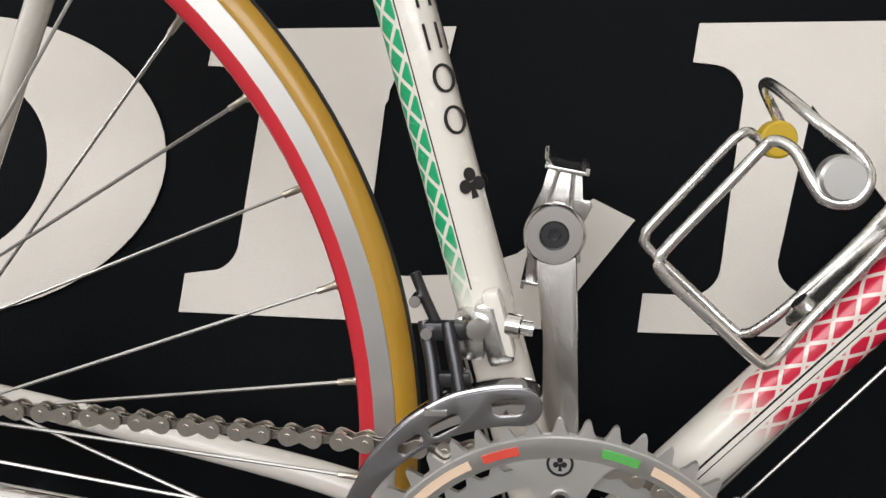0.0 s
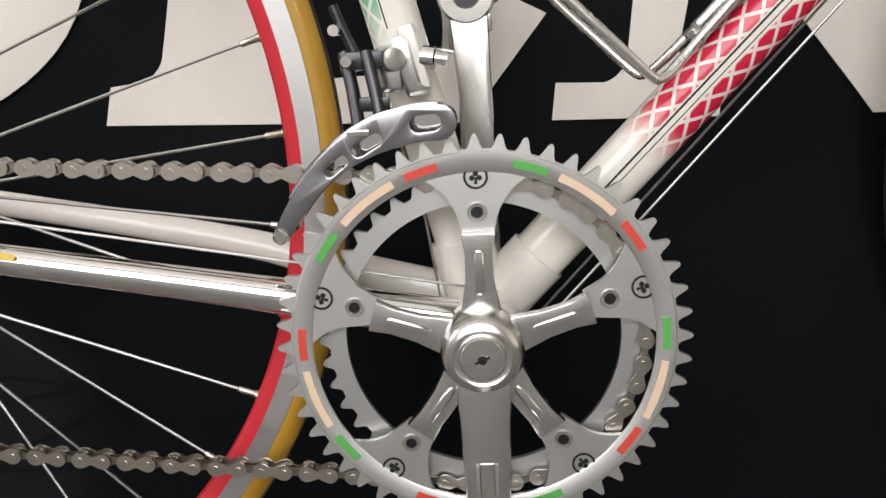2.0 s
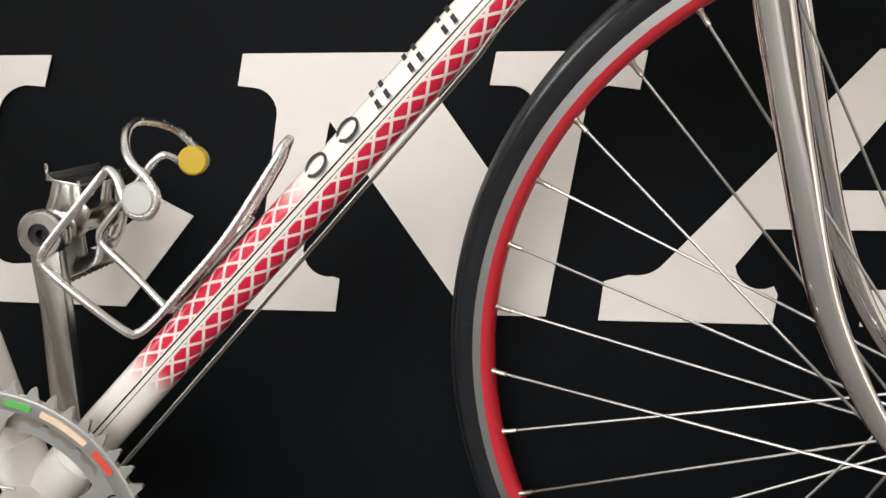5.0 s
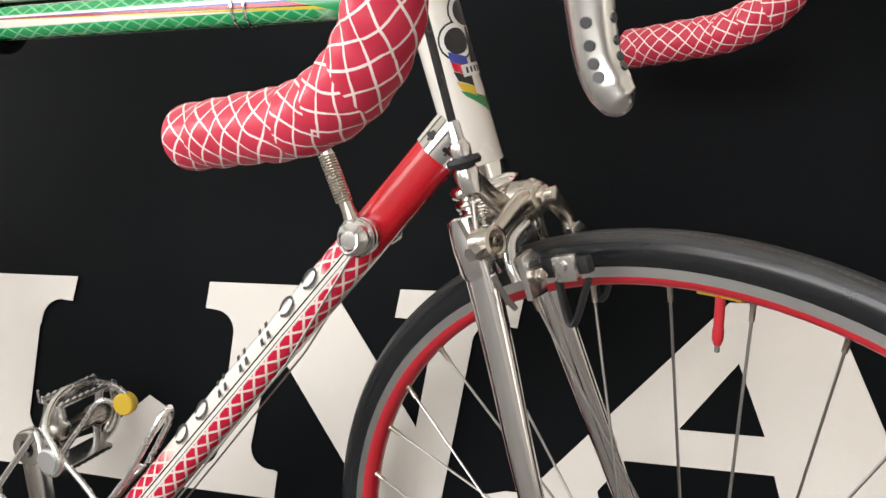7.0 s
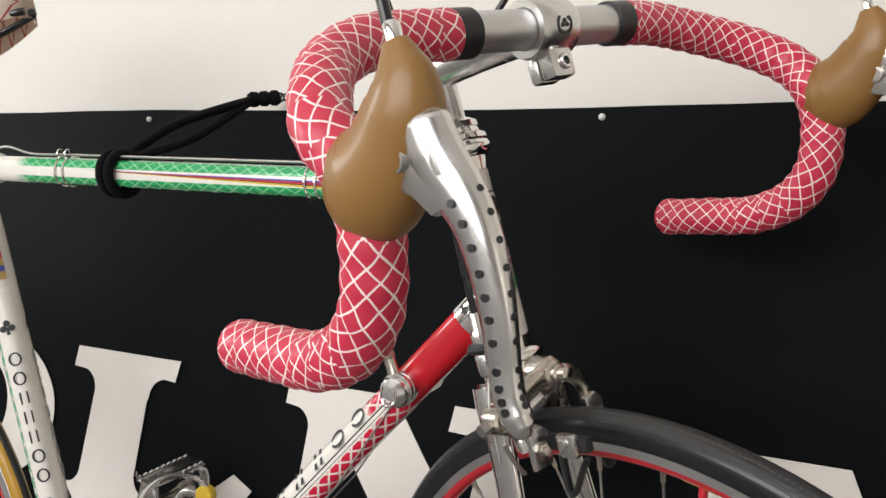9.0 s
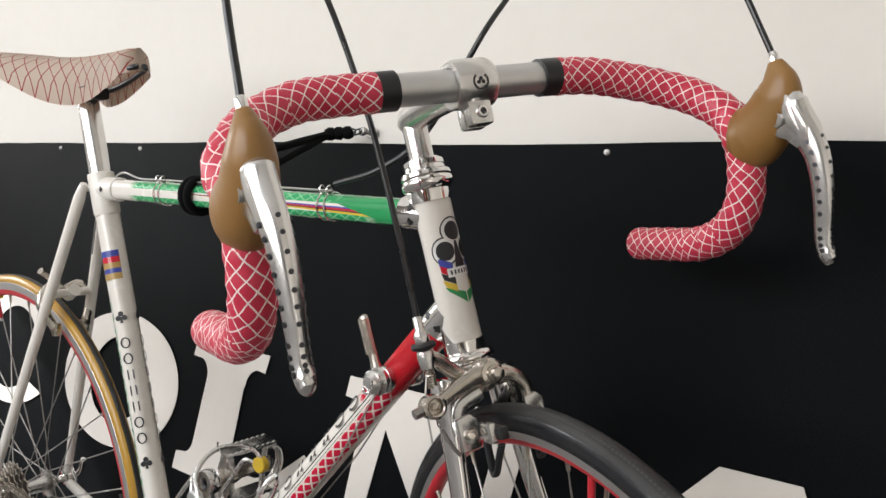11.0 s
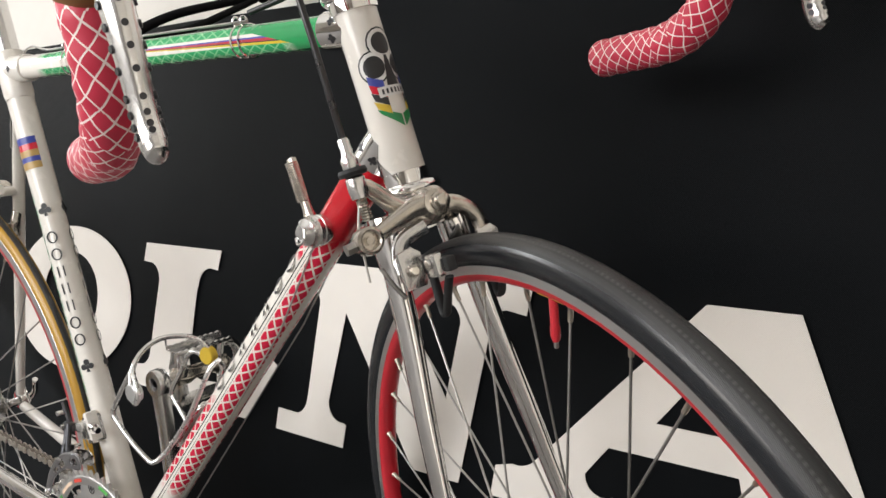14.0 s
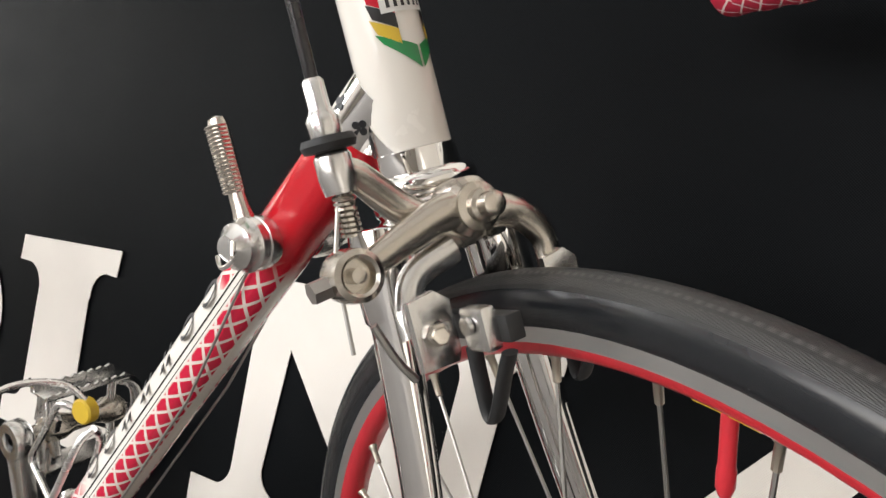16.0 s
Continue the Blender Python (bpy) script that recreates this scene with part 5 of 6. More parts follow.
def stem():
    bm = lathe(bmesh.new(), [(0.0, 0.150), (0.0112, 0.150), (0.0112, 0.200), (0.0, 0.205)], None, 28)
    sweep(bm, spline([(-0.006, 0, 0.198), (0.004, 0, 0.2035), (0.04, 0, 0.2025), (0.075, 0, 0.2000), (0.094, 0, 0.1980)], 6), lambda f: 0.0128 + 0.0012 * f, 24)
    body = part("stem", bm, ALLOY, bicycle, "polished alloy quill stem", S)
    bm = lathe(bmesh.new(), [(0.0135, -0.017), (0.0182, -0.017), (0.0196, -0.013), (0.0200, 0.0), (0.0196, 0.013), (0.0182, 0.017), (0.0135, 0.017)], axes_matrix(BAR, (0, 1, 0)), 36)
    block(bm, (0.013, 0.021, 0.022), Matrix.Translation(BAR + Vector((0.004, 0, -0.024))), 0.004)
    block(bm, (0.010, 0.020, 0.018), Matrix.Translation(BAR + Vector((-0.008, 0, -0.026))), 0.004)
    part("clamp", bm, ALLOY, body)
    bm = lathe(bmesh.new(), [(0.0028, 0.0), (0.0028, 0.003), (0.0044, 0.0034), (0.0052, 0.002), (0.0052, 0.0)], axes_matrix(BAR + Vector((0.0100, 0, -0.0255)), (1, 0, 0)), 20)
    part("clamp_bolt", bm, CHROME, body)
    bm = lathe(bmesh.new(), [(0, 0.0005), (0.0028, 0.0005)], axes_matrix(BAR + Vector((0.0105, 0, -0.0255)), (1, 0, 0)), 6)
    part("bolt_socket", bm, DARKMETAL, body)
    m = axes_matrix(BAR + Vector((0.0196, 0, -0.0042)), (0.978, 0, -0.21), (0, 0, 1))
    bm = bmesh.new()
    plate(bm, arc(0, 0, 0.0068, 40, 320, 20) + arc(0, 0, 0.0054, 320, 40, 20), 0.0006, m)
    for x, y in ((0.0019, 0), (-0.0006, 0.002), (-0.0006, -0.002)):
        plate(bm, arc(x, y, 0.0016, 0, 330, 9), 0.0006, m)
    part("round_mark", bm, BLACKFILL, body)


stem()


def handlebar():
    bm = rod(bmesh.new(), BAR + Vector((0, -0.085, 0)), BAR + Vector((0, 0.085, 0)), 0.0129, 28)
    bar = part("handlebar", bm, SATIN, bicycle, "drop handlebar in red netted tape with black bands", S)
    for s in (-1, 1):
        part("finishing_band", lathe(bmesh.new(), [(0.0126, -0.011), (0.0152, -0.0108), (0.0154, 0.0108), (0.0126, 0.011)], axes_matrix(BAR + Vector((0, s * 0.0755, 0)), (0, 1, 0)), 28), BLACKTAPE, bar, "black finishing tape band")
        y, ahead, rise = (-0.2115, 0.005, 0.006) if s < 0 else (0.205, 0.0, 0.0)
        pts = spline([BAR + Vector((0, s * 0.080, 0)), BAR + Vector((0, s * 0.114, -0.0020 + rise * 0.3)), BAR + Vector((0.003, s * 0.144, -0.0090 + rise)), BAR + Vector((0.012, s * 0.174, -0.0210 + rise)), (0.137, s * 0.195, 0.1590 + rise), (0.155, y, 0.1390 + rise * 0.5),
                      (0.1655 + ahead, y, 0.118), (0.165 + ahead, y, 0.092), (0.151 + ahead, y, 0.061), (0.125 + ahead, y, 0.043), (0.090 + ahead, y, 0.0385), (0.050 + ahead, y, 0.0455), (0.009 + ahead, y, 0.0537)], 9)
        part("bar_tape", tube(pts, lambda f: 0.0153 + 0.0005 * math.sin(f * 160), 28, ref=(0, 0, 1)), TAPE, bar, "red bar tape with a white diamond net")
        end = Vector((0.009 + ahead, y, 0.0537))
        d = Vector((-0.98, 0, 0.2))
        part("bar_plug", lathe(bmesh.new(), [(0.0148, -0.003), (0.0150, 0.001), (0.012, 0.0045), (0, 0.0055)], axes_matrix(end, d), 24), TAPE, bar)


handlebar()


def lever(s):
    mh = S @ Matrix.Translation((0.003, -0.0050, 0) if s < 0 else (0, 0, 0))
    m = S @ Matrix.Translation((0, -0.0055 if s < 0 else -0.001, 0))
    y = s * 0.2065
    # hood: a fat body on the bar that narrows into a horn up to the cable
    pts = spline([(0.1600, y, 0.1120), (0.1700, y, 0.1105), (0.1810, y, 0.1110), (0.1930, y, 0.1160), (0.2040, y, 0.1245), (0.2125, y, 0.1335), (0.2165, y, 0.1430), (0.2172, y, 0.1520), (0.2172, y, 0.1590)], 6)
    hood = part("brake_hood", tube(pts, table([0.0195, 0.0255, 0.0262, 0.0240, 0.0215, 0.0196, 0.0160, 0.0105, 0.0062]), 32, ref=(0, 1, 0), flat=0.76), HOOD, bicycle, "gum rubber brake hood", mh)
    path = spline([(0.2245, y, 0.1315), (0.2235, y, 0.1240), (0.2245, y, 0.1110), (0.2300, y, 0.0950), (0.2332, y, 0.0790), (0.2315, y, 0.0600), (0.2272, y, 0.0430), (0.2215, y, 0.0260), (0.2185, y, 0.0140), (0.2188, y, 0.0060), (0.2203, y, 0.0010), (0.2215, y, -0.0015)], 6)
    if s < 0:
        # the near lever stands a little further from the bar at its lower end
        path = [Vector((p[0] + 0.013 * (0.1315 - p[2]) / 0.13, p[1], p[2])) for p in path]
    thick = table([0.0075, 0.0125, 0.0128, 0.0116, 0.0100, 0.0090, 0.0081, 0.0074, 0.0073, 0.0073, 0.0058, 0.0020])
    bm = tube(path, thick, 24, ref=(0, 1, 0), flat=0.80)
    plate(bm, [(0.2040, 0.1030), (0.2035, 0.1160), (0.2085, 0.1275), (0.2170, 0.1335), (0.2260, 0.1330), (0.2325, 0.1200), (0.2375, 0.1030), (0.2370, 0.0900), (0.2240, 0.0880), (0.2150, 0.0980)], 0.0185, Matrix.Translation((0, y, 0)) @ XZ, 0.0035)
    blade = part("brake_lever", bm, ALLOY, bicycle, "drilled alloy brake lever", m)
    # dark mouth of the hood round the lever's head
    part("lever_bracket", tube(spline([(0.2190, y, 0.1330), (0.2130, y, 0.1180), (0.2090, y, 0.1030)], 5), table([0.0070, 0.0110, 0.0090]), 20, ref=(0, 1, 0), flat=0.78), SATIN, blade)
    for t in (-1, 1):
        c = Vector((0.2140, y + t * 0.0090, 0.1140))
        screw = part("pivot_screw", lathe(bmesh.new(), [(0, 0.0016), (0.0040, 0.0016), (0.0043, 0.0022), (0.0056, 0.0020), (0.0060, 0.0004), (0.0060, -0.004)], axes_matrix(c, (0, t, 0)), 20), STEEL, blade)
    bm = bmesh.new()
    n = len(path)
    for k in range(11):
        i = int(n * (0.30 + 0.047 * k))
        p = path[i]
        d = (path[i + 1] - path[i - 1]).normalized()
        r = thick(i / (n - 1))
        fwd = Vector((-d.z, 0, d.x))
        for t in (-1, 1):
            nrm = (Vector((0, t * 0.93, 0)) + fwd * 0.25).normalized()
            lathe(bm, [(0, 0.0004), (0.0017, 0.0004), (0.0019, -0.001)], axes_matrix(p + Vector((0, t * r * 0.83, 0)) + fwd * r * 0.24, nrm), 10)
        lathe(bm, [(0, 0.0004), (0.0015, 0.0004), (0.0017, -0.001)], axes_matrix(p + fwd * r * 0.99, fwd), 10)
    tagged(part("drilling", bm, DARKMETAL, blade), kind="stuff")
    part("cable_ferrule", lathe(bmesh.new(), [(0.0038, 0), (0.0038, 0.010), (0.0026, 0.0115), (0, 0.0115)], axes_matrix((0.2172, y, 0.1555), (0.02, 0, 1)), 14), CHROME, hood)


lever(-1)
lever(1)


def front_brake():
    c = Vector((0.035, -0.002, -0.028))
    bm = bmesh.new()
    lathe(bm, [(0, -0.030), (0.0095, -0.030), (0.0105, -0.012), (0.0125, -0.010), (0.0125, 0.004), (0.0105, 0.006), (0.0100, 0.0065), (0.0100, 0.0085), (0.0068, 0.0095), (0.0068, 0.013), (0.0050, 0.014), (0.0050, 0.020), (0.003, 0.021), (0, 0.021)], axes_matrix(c, (1, 0, 0)), 24)
    brake = part("front_brake", bm, BRAKEM, bicycle, "worn alloy sidepull front brake", SB)
    # near arm: sweeps from the pivot to the cable barrel, then down to the shoe
    bm = bmesh.new()
    sweep(bm, spline([c + Vector((0.002, 0, 0)), c + Vector((0.003, -0.014, 0.0005)), c + Vector((0.004, -0.030, -0.0035)), c + Vector((0.005, -0.044, -0.008)), c + Vector((0.006, -0.054, -0.0110))], 7), lambda f: 0.0082 - 0.0026 * f, 16, ref=(1, 0, 0), flat=0.7)
    lathe(bm, [(0.0062, -0.006), (0.0100, -0.006), (0.0105, 0.0), (0.0100, 0.0075), (0.0078, 0.0085), (0.0066, 0.0075), (0.0062, 0.003), (0.003, 0.003), (0.003, 0.0075), (0, 0.008)], axes_matrix(c + Vector((0.006, -0.060, -0.012)), (1, 0, 0)), 24)
    part("caliper_arm", bm, BRAKEM, brake)
    # second arm: from the pivot over the tyre to the far shoe and up to the cable stop
    bm = bmesh.new()
    sweep(bm, spline([c + Vector((0.001, -0.053, 0.026)), c + Vector((-0.002, -0.044, 0.023)), c + Vector((-0.006, -0.026, 0.006)), c + Vector((-0.005, -0.006, -0.008)), c + Vector((-0.002, 0.010, -0.004)), c + Vector((-0.002, 0.024, -0.008)), c + Vector((-0.002, 0.034, -0.021)), c + Vector((-0.001, 0.033, -0.040))], 7), lambda f: 0.0056 + 0.002 * math.sin(f * math.pi), 16, ref=(1, 0, 0), flat=0.75)
    part("caliper_arm", bm, BRAKEM, brake)
    bm = bmesh.new()
    sweep(bm, spline([c + Vector((0, -0.012, -0.014)), c + Vector((0.001, -0.032, -0.020)), c + Vector((0.004, -0.040, -0.032)), c + Vector((0.006, -0.041, -0.042))], 6), 0.0062, 14, ref=(1, 0, 0), flat=0.7)
    part("caliper_arm", bm, ALLOY, brake)
    for s in (-1, 1):
        p = c + (Vector((0.014, -0.034, -0.040)) if s < 0 else Vector((0.003, 0.030, -0.042)))
        bm = plate(bmesh.new(), [(-0.008, -0.014), (0.008, -0.014), (0.010, -0.010), (0.010, 0.010), (0.004, 0.015), (-0.008, 0.013)], 0.005, Matrix.Translation(p + Vector((0, s * 0.004, 0))) @ axes_matrix((0, 0, 0), (1, 0, 0), (0, 1, 0)) @ Matrix.Rotation(0, 4, "Z"), 0.0012, holes=((0.003, 0.0, 0.0036),))
        part("shoe_bracket", bm, ALLOY, brake)
        bm = lathe(bmesh.new(), [(0, 0.0085), (0.0030, 0.0083), (0.0034, 0.005), (0.0046, 0.0045), (0.0046, 0.0), (0, 0.0)], axes_matrix(p + Vector((0.002, s * 0.003, -0.001)), (1, s * 0.3, 0)), 6)
        part("shoe_nut", bm, BRAKEM, brake)
        bm = block(bmesh.new(), (0.016, 0.007, 0.017), Matrix.Translation(p + Vector((0.019, -s * 0.006, -0.001))), 0.0025)
        rod(bm, p + Vector((0.018, s * -0.002, 0.001)), p + Vector((0.018, s * 0.000, 0.001)), 0.0035, 12)
        part("shoe_holder", bm, ALLOY, brake)
        bm = block(bmesh.new(), (0.044, 0.0075, 0.0105), Matrix.Translation(p + Vector((0.010, -s * 0.0125, -0.002))), 0.0015)
        part("brake_pad", bm, RUBBER, brake)
        bm = tube(spline([p + Vector((0.011, -s * 0.006, -0.008)), p + Vector((0.010, -s * 0.006, -0.022)), p + Vector((0.010, -s * 0.006, -0.034)), p + Vector((0.013, -s * 0.006, -0.0365)), p + Vector((0.018, -s * 0.006, -0.031)), p + Vector((0.026, -s * 0.007, -0.018)), p + Vector((0.031, -s * 0.008, -0.010))], 5), 0.0019, 10, ref=(0, 1, 0), flat=1.9)
        part("wheel_guide", bm, RUBBER, brake, "black plastic wheel guide")
    # cable stop, spring and bare cable between the arms
    q = c + Vector((0.001, -0.053, 0.026))
    bm = lathe(bmesh.new(), [(0, -0.008), (0.0062, -0.008), (0.0072, -0.002), (0.0072, 0.006), (0.006, 0.008), (0, 0.008)], axes_matrix(q, (0, 0, 1)), 18)
    lathe(bm, [(0.0042, 0.013), (0.0060, 0.014), (0.0066, 0.020), (0.0048, 0.023), (0.0042, 0.024), (0.0042, 0.034), (0.0032, 0.0355), (0, 0.0355)], axes_matrix(q, (0, 0, 1)), 16)
    part("cable_adjuster", bm, ALLOY, brake)
    part("rubber_ring", lathe(bmesh.new(), [(0.004, 0.008), (0.0098, 0.0085), (0.0108, 0.011), (0.0098, 0.0135), (0.004, 0.014)], axes_matrix(q, (0, 0, 1)), 22), RUBBER, brake)
    pts = [q + Vector((0.0036 * math.cos(t), 0.0036 * math.sin(t), -0.008 - 0.016 * t / (2 * math.pi * 8))) for t in [i * 2 * math.pi * 8 / 96 for i in range(97)]]
    part("adjuster_thread", tube(pts, 0.0009, 5), BRAKEM, brake)
    part("bare_cable", tube([q + Vector((0, 0, -0.004)), c + Vector((0.004, -0.064, -0.006)), c + Vector((0.006, -0.067, -0.040))], 0.0009, 6), STEEL, brake)
    bm = rod(bmesh.new(), c + Vector((0.006, -0.068, -0.013)), c + Vector((0.006, -0.077, -0.014)), 0.0044, 6)
    part("cable_nut", bm, STEEL, brake)
    bm = tube(spline([c + Vector((-0.004, -0.052, -0.034)), c + Vector((-0.004, -0.046, -0.050)), c + Vector((-0.004, -0.040, -0.060))], 4), 0.0018, 8)
    part("spring", bm, STEEL, brake)


front_brake()


# ---- seat ----
def seat():
    top = SEAT_TOP + SEAT_DIR * 0.098
    bm = rod(bmesh.new(), SEAT_TOP - SEAT_DIR * 0.02, top, 0.0136, 28)
    post = part("seat_post", bm, ALLOY, bicycle, "polished alloy seat post")
    part("flute", tube([SEAT_TOP + SEAT_DIR * 0.018 + Vector((0.002, -0.0128, 0)), top - SEAT_DIR * 0.012 + Vector((0.002, -0.0128, 0))], 0.0030, 10, ref=(0, -1, 0), flat=0.4), CHROME, post)
    bm = block(bmesh.new(), (0.050, 0.034, 0.016), Matrix.Translation(top + Vector((0.002, 0, 0.008))), 0.005)
    rod(bm, top + Vector((-0.020, -0.024, 0.004)), top + Vector((-0.020, 0.024, 0.004)), 0.006, 14)
    for s in (-1, 1):
        sweep(bm, spline([top + Vector((-0.09, s * 0.022, 0.034)), top + Vector((-0.045, s * 0.0215, 0.016)), top + Vector((0.03, s * 0.0205, 0.014)), top + Vector((0.115, s * 0.012, 0.030)), top + Vector((0.130, s * 0.004, 0.034))], 6), 0.0035, 10)
    part("saddle_clamp", bm, DARKMETAL, post)
    # shell: sections across x, nose ahead
    secs = []
    uvrow = []
    for i in range(25):
        f = i / 24
        x = 0.127 - 0.275 * f
        half = 0.021 + 0.008 * f + 0.052 * max(0, (f - 0.36) / 0.64) ** 1.3
        half *= min(1, math.sqrt(max(0.0, 1 - (1 - min(1, f / 0.07)) ** 2)) + 0.35)
        z = 0.056 - 0.008 * math.sin(f * math.pi) + 0.016 * f
        drop = 0.027 + 0.036 * math.sin(min(1, f * 1.1) * math.pi)
        secs.append((x, half, z, drop, f))
    bm = bmesh.new()
    uvl = bm.loops.layers.uv.verify()
    m = 16
    rows = []
    for x, half, z, drop, f in secs:
        row = []
        for k in range(m + 1):
            a = math.pi * k / m
            c, sn = math.cos(a), math.sin(a)
            yy = half * (abs(c) ** 0.6) * (1 if c > 0 else -1)
            zz = z - drop * (1 - sn ** 0.55)
            row.append(bm.verts.new(top + Vector((x, yy, zz))))
        rows.append(row)
    for i in range(len(rows) - 1):
        for k in range(m):
            f = bm.faces.new((rows[i][k], rows[i][k + 1], rows[i + 1][k + 1], rows[i + 1][k]))
            for lp, (a, b) in zip(f.loops, ((i, k), (i, k + 1), (i + 1, k + 1), (i + 1, k))):
                lp[uvl].uv = (a * 0.275 / 24, b / m)
    bm.faces.new(rows[0])
    ret = bmesh.ops.solidify(bm, geom=list(bm.faces), thickness=0.003)
    part("saddle", bm, SADDLE, bicycle, "cream saddle with a red printed net", smooth=60)


seat()


# ---- small fittings ----
def shifter():
    d = (DT_B - DT_A).normalized()
    p = DT_A + d * 0.534
    prof = [(0, 0.014), (0.0125, 0.014), (0.0135, 0.018), (0.0135, 0.0215), (0.0128, 0.022), (0.0128, 0.0232), (0.0135, 0.0238), (0.0135, 0.027), (0.0118, 0.029), (0.0112, 0.033), (0.0085, 0.035), (0.006, 0.0385), (0, 0.039)]
    bosses = {s: part("shift_lever", lathe(bmesh.new(), prof, axes_matrix(p, (0, s, 0)), 26), ALLOY, bicycle, "down tube shift lever with a knurled grip") for s in (-1, 1)}
    for s in (-1, 1):
        a, sh = p + Vector((0, s * 0.023, 0)), bosses[s]
        lean = Vector((-0.315, 0, 0.949)) if s < 0 else -d
        pts = [a + lean * t for t in (0.008, 0.018, 0.026, 0.040, 0.056, 0.0615, 0.063)]
        widths = [0.0066, 0.0050, 0.0048, 0.0054, 0.0058, 0.0048, 0.002]
        bm = tube(pts, lambda f: widths[min(6, int(f * 6 + 0.5))], 14, ref=(0, -1, 0), flat=0.80)
        arm = part("lever_arm", bm, BRAKEM, sh)
        bm = bmesh.new()
        for k in range(17):
            c = a + lean * (0.026 + 0.0020 * k)
            sweep(bm, [c + Vector((0.0052, 0, 0.0012)), c + Vector((0.0046, s * 0.0036, 0.001)), c + Vector((0, s * 0.0048, 0)), c + Vector((-0.0046, s * 0.0036, -0.001)), c + Vector((-0.0052, 0, -0.0012))], 0.0008, 5)
        tagged(part("knurling", bm, BRAKEM, arm), kind="stuff")
        bm = bmesh.new()
        sweep(bm, spline([a + Vector((-0.006, s * 0.0155, -0.004)), a + Vector((-0.001, s * 0.018, -0.0085)), a + Vector((0.006, s * 0.0175, -0.005)), a + Vector((0.006, s * 0.016, 0.004))], 5), 0.0012, 8)
        part("wing_ring", bm, CHROME, sh)
    for s in (-1, 1):
        a = p + Vector((-0.006, s * 0.018, -0.010))
        b = Vector((0.018, s * 0.012, BB - 0.020))
        part("gear_cable", tube([a, DT_A + d * 0.42 + Vector((0.012, s * 0.014, -0.012)), b], 0.0008, 6), STEEL, bicycle)


shifter()


def low_cables():
    # the slack run under the down tube and the runs along the chain stay and up to the derailleur
    part("gear_cable", tube([(-0.020, -0.010, BB - 0.01), (-0.028, -0.022, 0.33), (-0.046, -0.026, 0.402)], 0.0008, 6), STEEL, bicycle)
    part("gear_cable", tube([(0.0, -0.022, BB + 0.021), (-0.12, -0.038, 0.318), (-0.30, -0.056, 0.356)], 0.0008, 6), STEEL, bicycle)


low_cables()


def bottle_cage():
    r = 0.0027
    d = (DT_B - DT_A).normalized()
    n = Vector((-d.z, 0, d.x))

    def at(u, out, y):
        return DT_A + d * u + n * out + Vector((0, y, 0))

    bm = bmesh.new()
    for s in (-1, 1):
        pts = [at(0.307, 0.034, 0), at(0.300, 0.033, s * 0.006), at(0.285, 0.029, s * 0.010), at(0.235, 0.0215, s * 0.013), at(0.185, 0.020, s * 0.017), at(0.166, 0.020, s * 0.022), at(0.158, 0.0215, s * 0.026),
               at(0.155, 0.027, s * 0.029), at(0.1545, 0.055, s * 0.034), at(0.1545, 0.086, s * 0.036), at(0.158, 0.0925, s * 0.036), at(0.166, 0.0945, s * 0.036), at(0.200, 0.0955, s * 0.036), at(0.222, 0.0962, s * 0.035)]
        if s < 0:
            pts += [at(0.2285, 0.0950, -0.037), at(0.2305, 0.0870, -0.042), at(0.2260, 0.0750, -0.047), at(0.2240, 0.0650, -0.050), at(0.2310, 0.0570, -0.052), at(0.2410, 0.0590, -0.052), at(0.2455, 0.0690, -0.051), at(0.2450, 0.0880, -0.044), at(0.2470, 0.1030, -0.026), at(0.2490, 0.1100, -0.004), at(0.250, 0.107, 0.018), at(0.250, 0.098, 0.036), at(0.247, 0.084, 0.044)]
        else:
            pts += [at(0.231, 0.0945, 0.036), at(0.2335, 0.088, 0.040), at(0.234, 0.080, 0.043)]
        sweep(bm, spline(pts, 5), r, 10)
    cage = part("bottle_cage", bm, CAGEM, bicycle, "bent aluminium wire bottle cage")
    knob = [(0, 0.004), (0.0085, 0.004), (0.0098, 0.0025), (0.0098, -0.005), (0, -0.006)]
    part("cage_knob", lathe(bmesh.new(), knob, axes_matrix(at(0.2345, 0.0672, -0.051), (0, -1, 0)), 22), SATIN, cage)
    part("cage_knob", lathe(bmesh.new(), knob, axes_matrix(at(0.2400, 0.0790, 0.043), (0.15, -1, 0)), 22), YELLOW, cage, "yellow plastic knob")
    bm = plate(bmesh.new(), slot((-0.028, 0), (0.028, 0), 0.011), 0.0024, axes_matrix(at(0.215, 0.0195, 0), n, d), 0.0006)
    for u in (0.188, 0.243):
        rod(bm, at(u, 0.019, 0), at(u, 0.0245, 0), 0.0048, 14)
    part("cage_bracket", bm, ALLOY, cage)


bottle_cage()


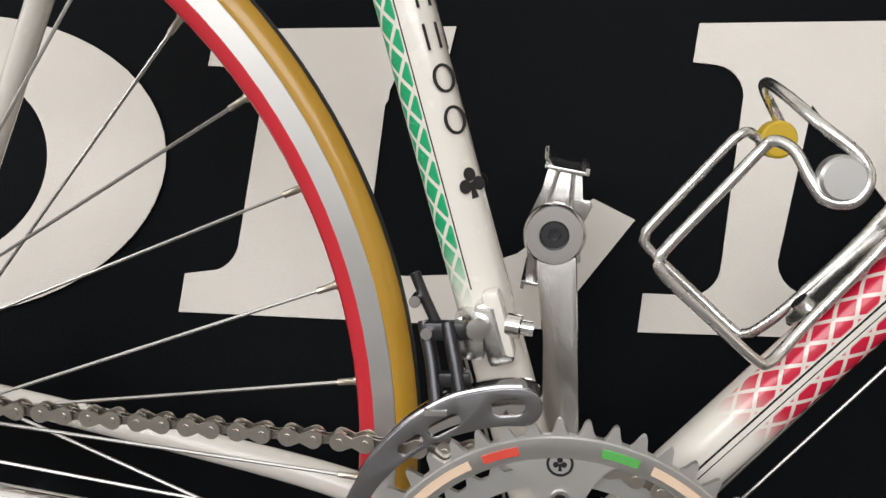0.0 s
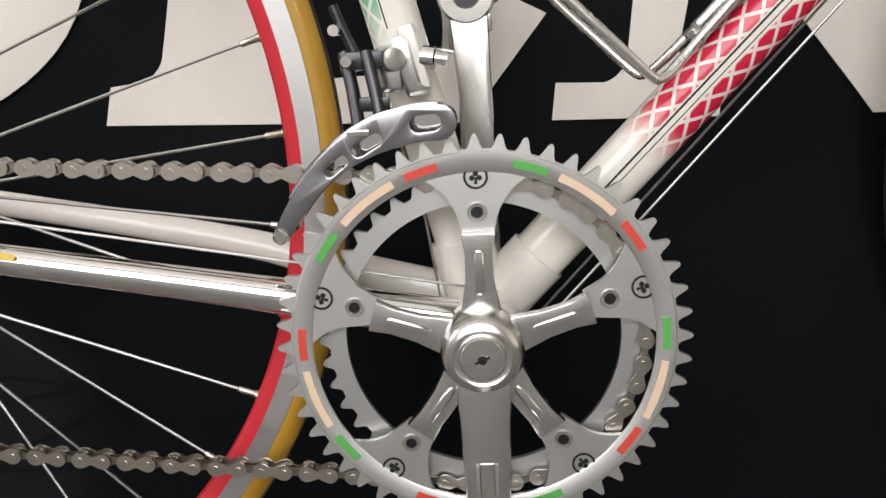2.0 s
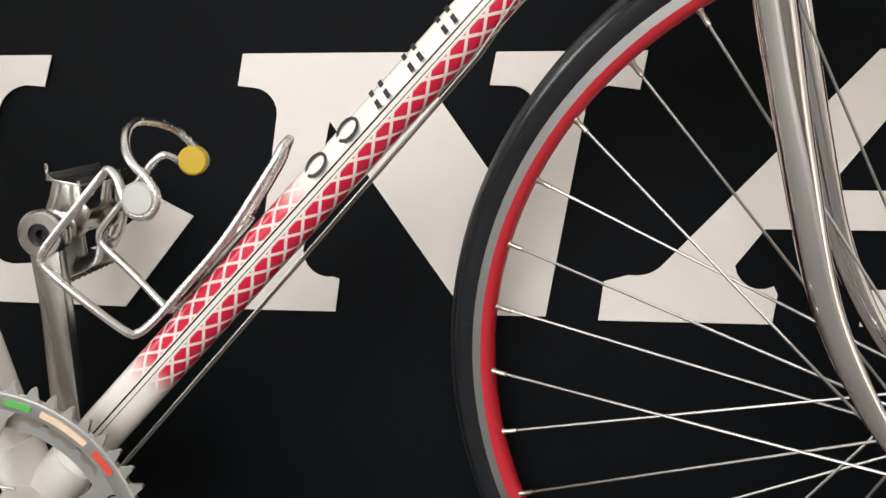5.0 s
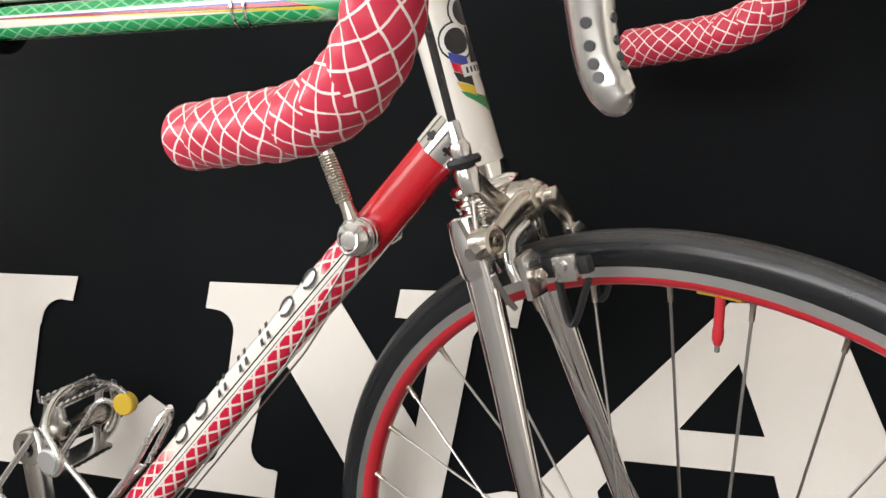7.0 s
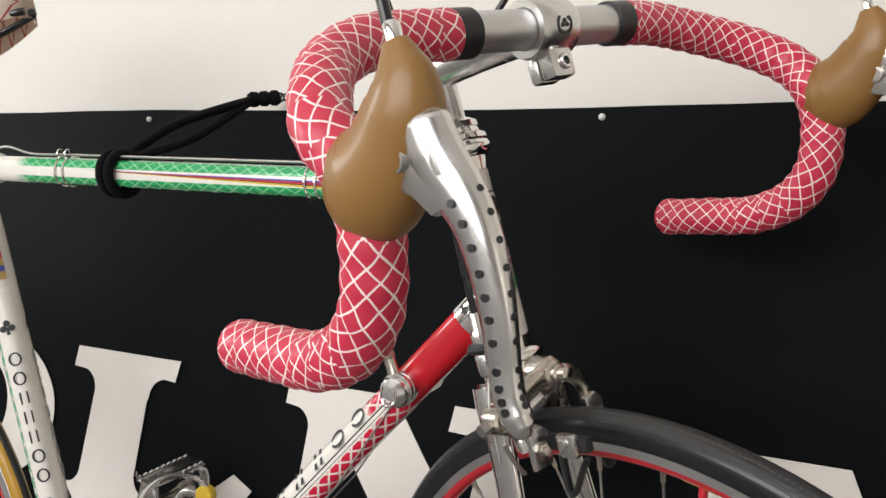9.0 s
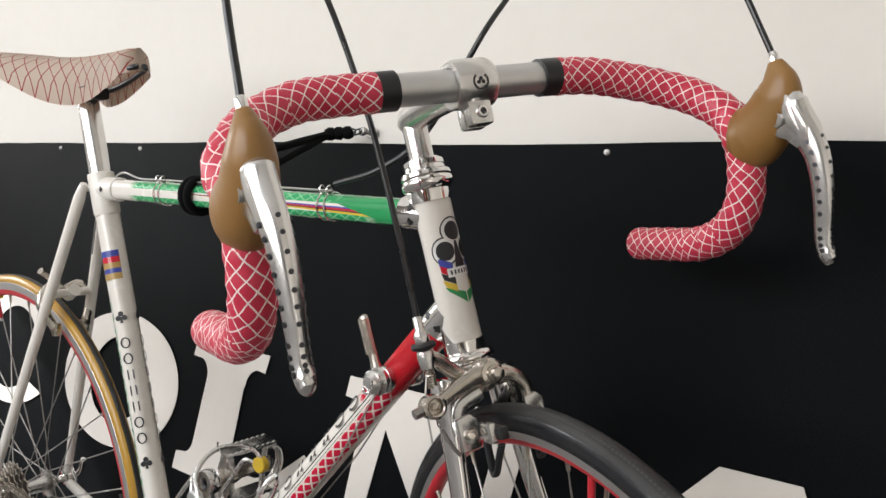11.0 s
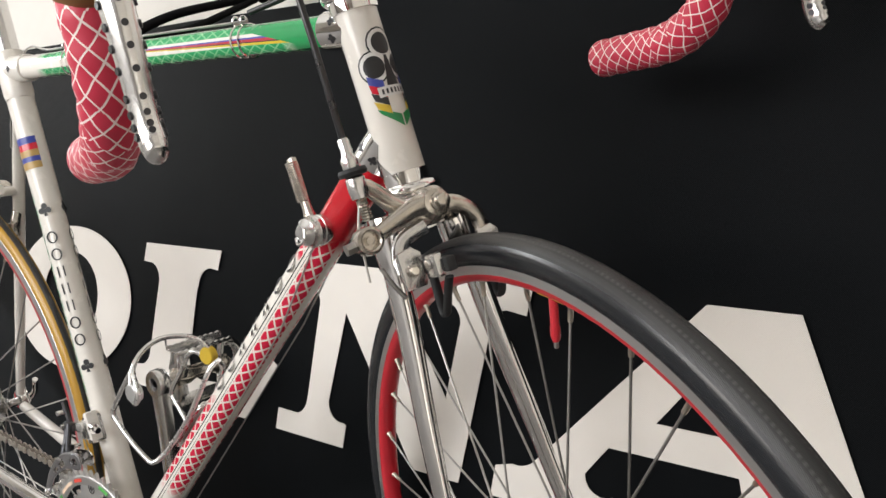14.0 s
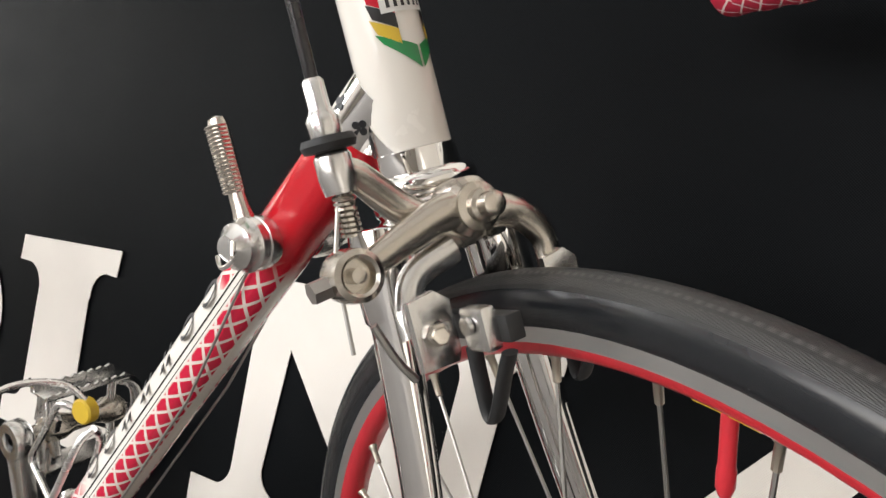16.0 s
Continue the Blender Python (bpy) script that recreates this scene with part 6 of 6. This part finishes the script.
def brake_cables():
    # front: from the near hood up, over and down to the brake (steering axes)
    down = S.inverted() @ SB @ Vector((0.036, -0.055, 0.030))
    pts = spline([(0.2175, -0.2110, 0.160), (0.2165, -0.206, 0.235), (0.208, -0.192, 0.315), (0.150, -0.170, 0.385), (0.088, -0.120, 0.375), (0.052, -0.078, 0.300), (0.042, -0.060, 0.200), (0.038, -0.055, 0.110), down], 10)
    part("brake_cable", tube(pts, 0.0026, 10), CABLE, bicycle, "black brake cable housing", S)
    # rear: from the far hood up, over and back to the top tube
    inv = S.inverted()
    e = [inv @ Vector(p) for p in ((0.395, 0.030, 0.880), (0.350, 0.014, 0.846), (0.305, -0.004, 0.8315))]
    pts = spline([(0.2175, 0.2065, 0.160), (0.206, 0.203, 0.235), (0.190, 0.200, 0.320), (0.140, 0.180, 0.390), (0.085, 0.150, 0.375), (0.055, 0.118, 0.315), (0.050, 0.060, 0.258)] + e, 10)
    part("brake_cable", tube(pts, 0.0026, 10), CABLE, bicycle, "black brake cable housing", S)
    d = (TT_B - TT_A).normalized()
    side = Vector((0, -0.006, 0.0158))
    pts = [TT_A + d * u + side for u in (0.442, 0.35, 0.25, 0.15, 0.10)] + [TT_A + d * 0.06 + side + Vector((0, 0.002, 0.006)), TT_A + d * 0.02 + Vector((0, 0.004, 0.012)), TT_A + Vector((-0.03, 0.01, -0.02)), TT_A + Vector((-0.06, 0.012, -0.09))]
    part("brake_cable", tube(spline(pts, 5), 0.0012, 8), STEEL, bicycle)
    for u in (0.145, 0.432):
        bm = bmesh.new()
        for k in (-0.005, 0.005):
            ring = [TT_A + d * (u + k) + Vector((0, 0.0142 * math.sin(t), 0.0142 * math.cos(t))) for t in [radians(-200 + 20 * i) for i in range(21)]]
            sweep(bm, ring, 0.0009, 6)
            loop = [TT_A + d * (u + k) + side + Vector((0, 0.0034 * math.cos(t), 0.0034 * math.sin(t) + 0.001)) for t in [radians(30 * i) for i in range(12)]]
            sweep(bm, loop, 0.0012, 6)
        part("cable_clip", bm, CHROME, bicycle)


brake_cables()


# ---- the cord that holds the bicycle ----
def cord():
    root = new("cord")
    hook = Vector((0.056, BY - 0.012, 0.930))
    root.location = hook
    tagged(root, "black elastic cord tied round the top tube to a hook", "cord")
    d = (TT_B - TT_A).normalized()
    c = BIKE @ (TT_A + d * 0.210)
    dw = (BIKE.to_3x3() @ d).normalized()
    e1 = Vector((0, 0, 1))
    e1 = (e1 - dw * e1.dot(dw)).normalized()
    e2 = dw.cross(e1)
    for off in (-0.006, 0.004):
        bm = bmesh.new()
        ring = [c + dw * (off + 0.004 * i / 24) + (e1 * math.cos(t) + e2 * math.sin(t)) * 0.0185 - hook for i, t in enumerate([2 * math.pi * i / 24 for i in range(25)])]
        sweep(bm, ring, 0.0046, 12, ref=dw)
        part("loop", bm, CORD, root)
    knot = hook + Vector((-0.035, -0.030, -0.010))
    for off, r in ((-0.006, 0.0050), (0.006, 0.0042)):
        a = c + dw * off + e1 * 0.0165 + Vector((0, 0.008, 0))
        k = Vector((0.0, -0.004 if off < 0 else 0.012, 0.008 if off < 0 else -0.004))
        part("strand", tube([p - hook for p in spline([a, a.lerp(knot, 0.35) + k, a.lerp(knot, 0.7) + k * 0.6, knot], 8)], r, 12), CORD, root)
    bm = bmesh.new()
    for t in range(3):
        p = knot + (hook - knot) * (0.25 * t) - hook
        lathe(bm, [(0, -0.008), (0.0075, -0.006), (0.0095, 0.0), (0.0075, 0.006), (0, 0.008)], axes_matrix(p, (1, 0.6, 0.5)), 14)
    part("knot", bm, CORD, root)
    bm = bmesh.new()
    for i in range(3):
        q = knot + (hook - knot) * (0.62 + 0.16 * i) - hook
        ring = [q + Vector((0.007 * math.cos(t), 0.004 * math.sin(t) * (i % 2), 0.005 * math.sin(t))) for t in [2 * math.pi * k / 14 for k in range(15)]]
        sweep(bm, ring, 0.0013, 6)
    part("chain_end", bm, DARKMETAL, root)
    bm = lathe(bmesh.new(), [(0, 0.016), (0.004, 0.0155), (0.0052, 0.012), (0.003, 0.009), (0.003, 0.0), (0.008, 0.0), (0.008, -0.006)], axes_matrix((0, 0.010, 0), (0, -1, 0)), 16)
    part("wall_hook", bm, STEEL, root)


cord()
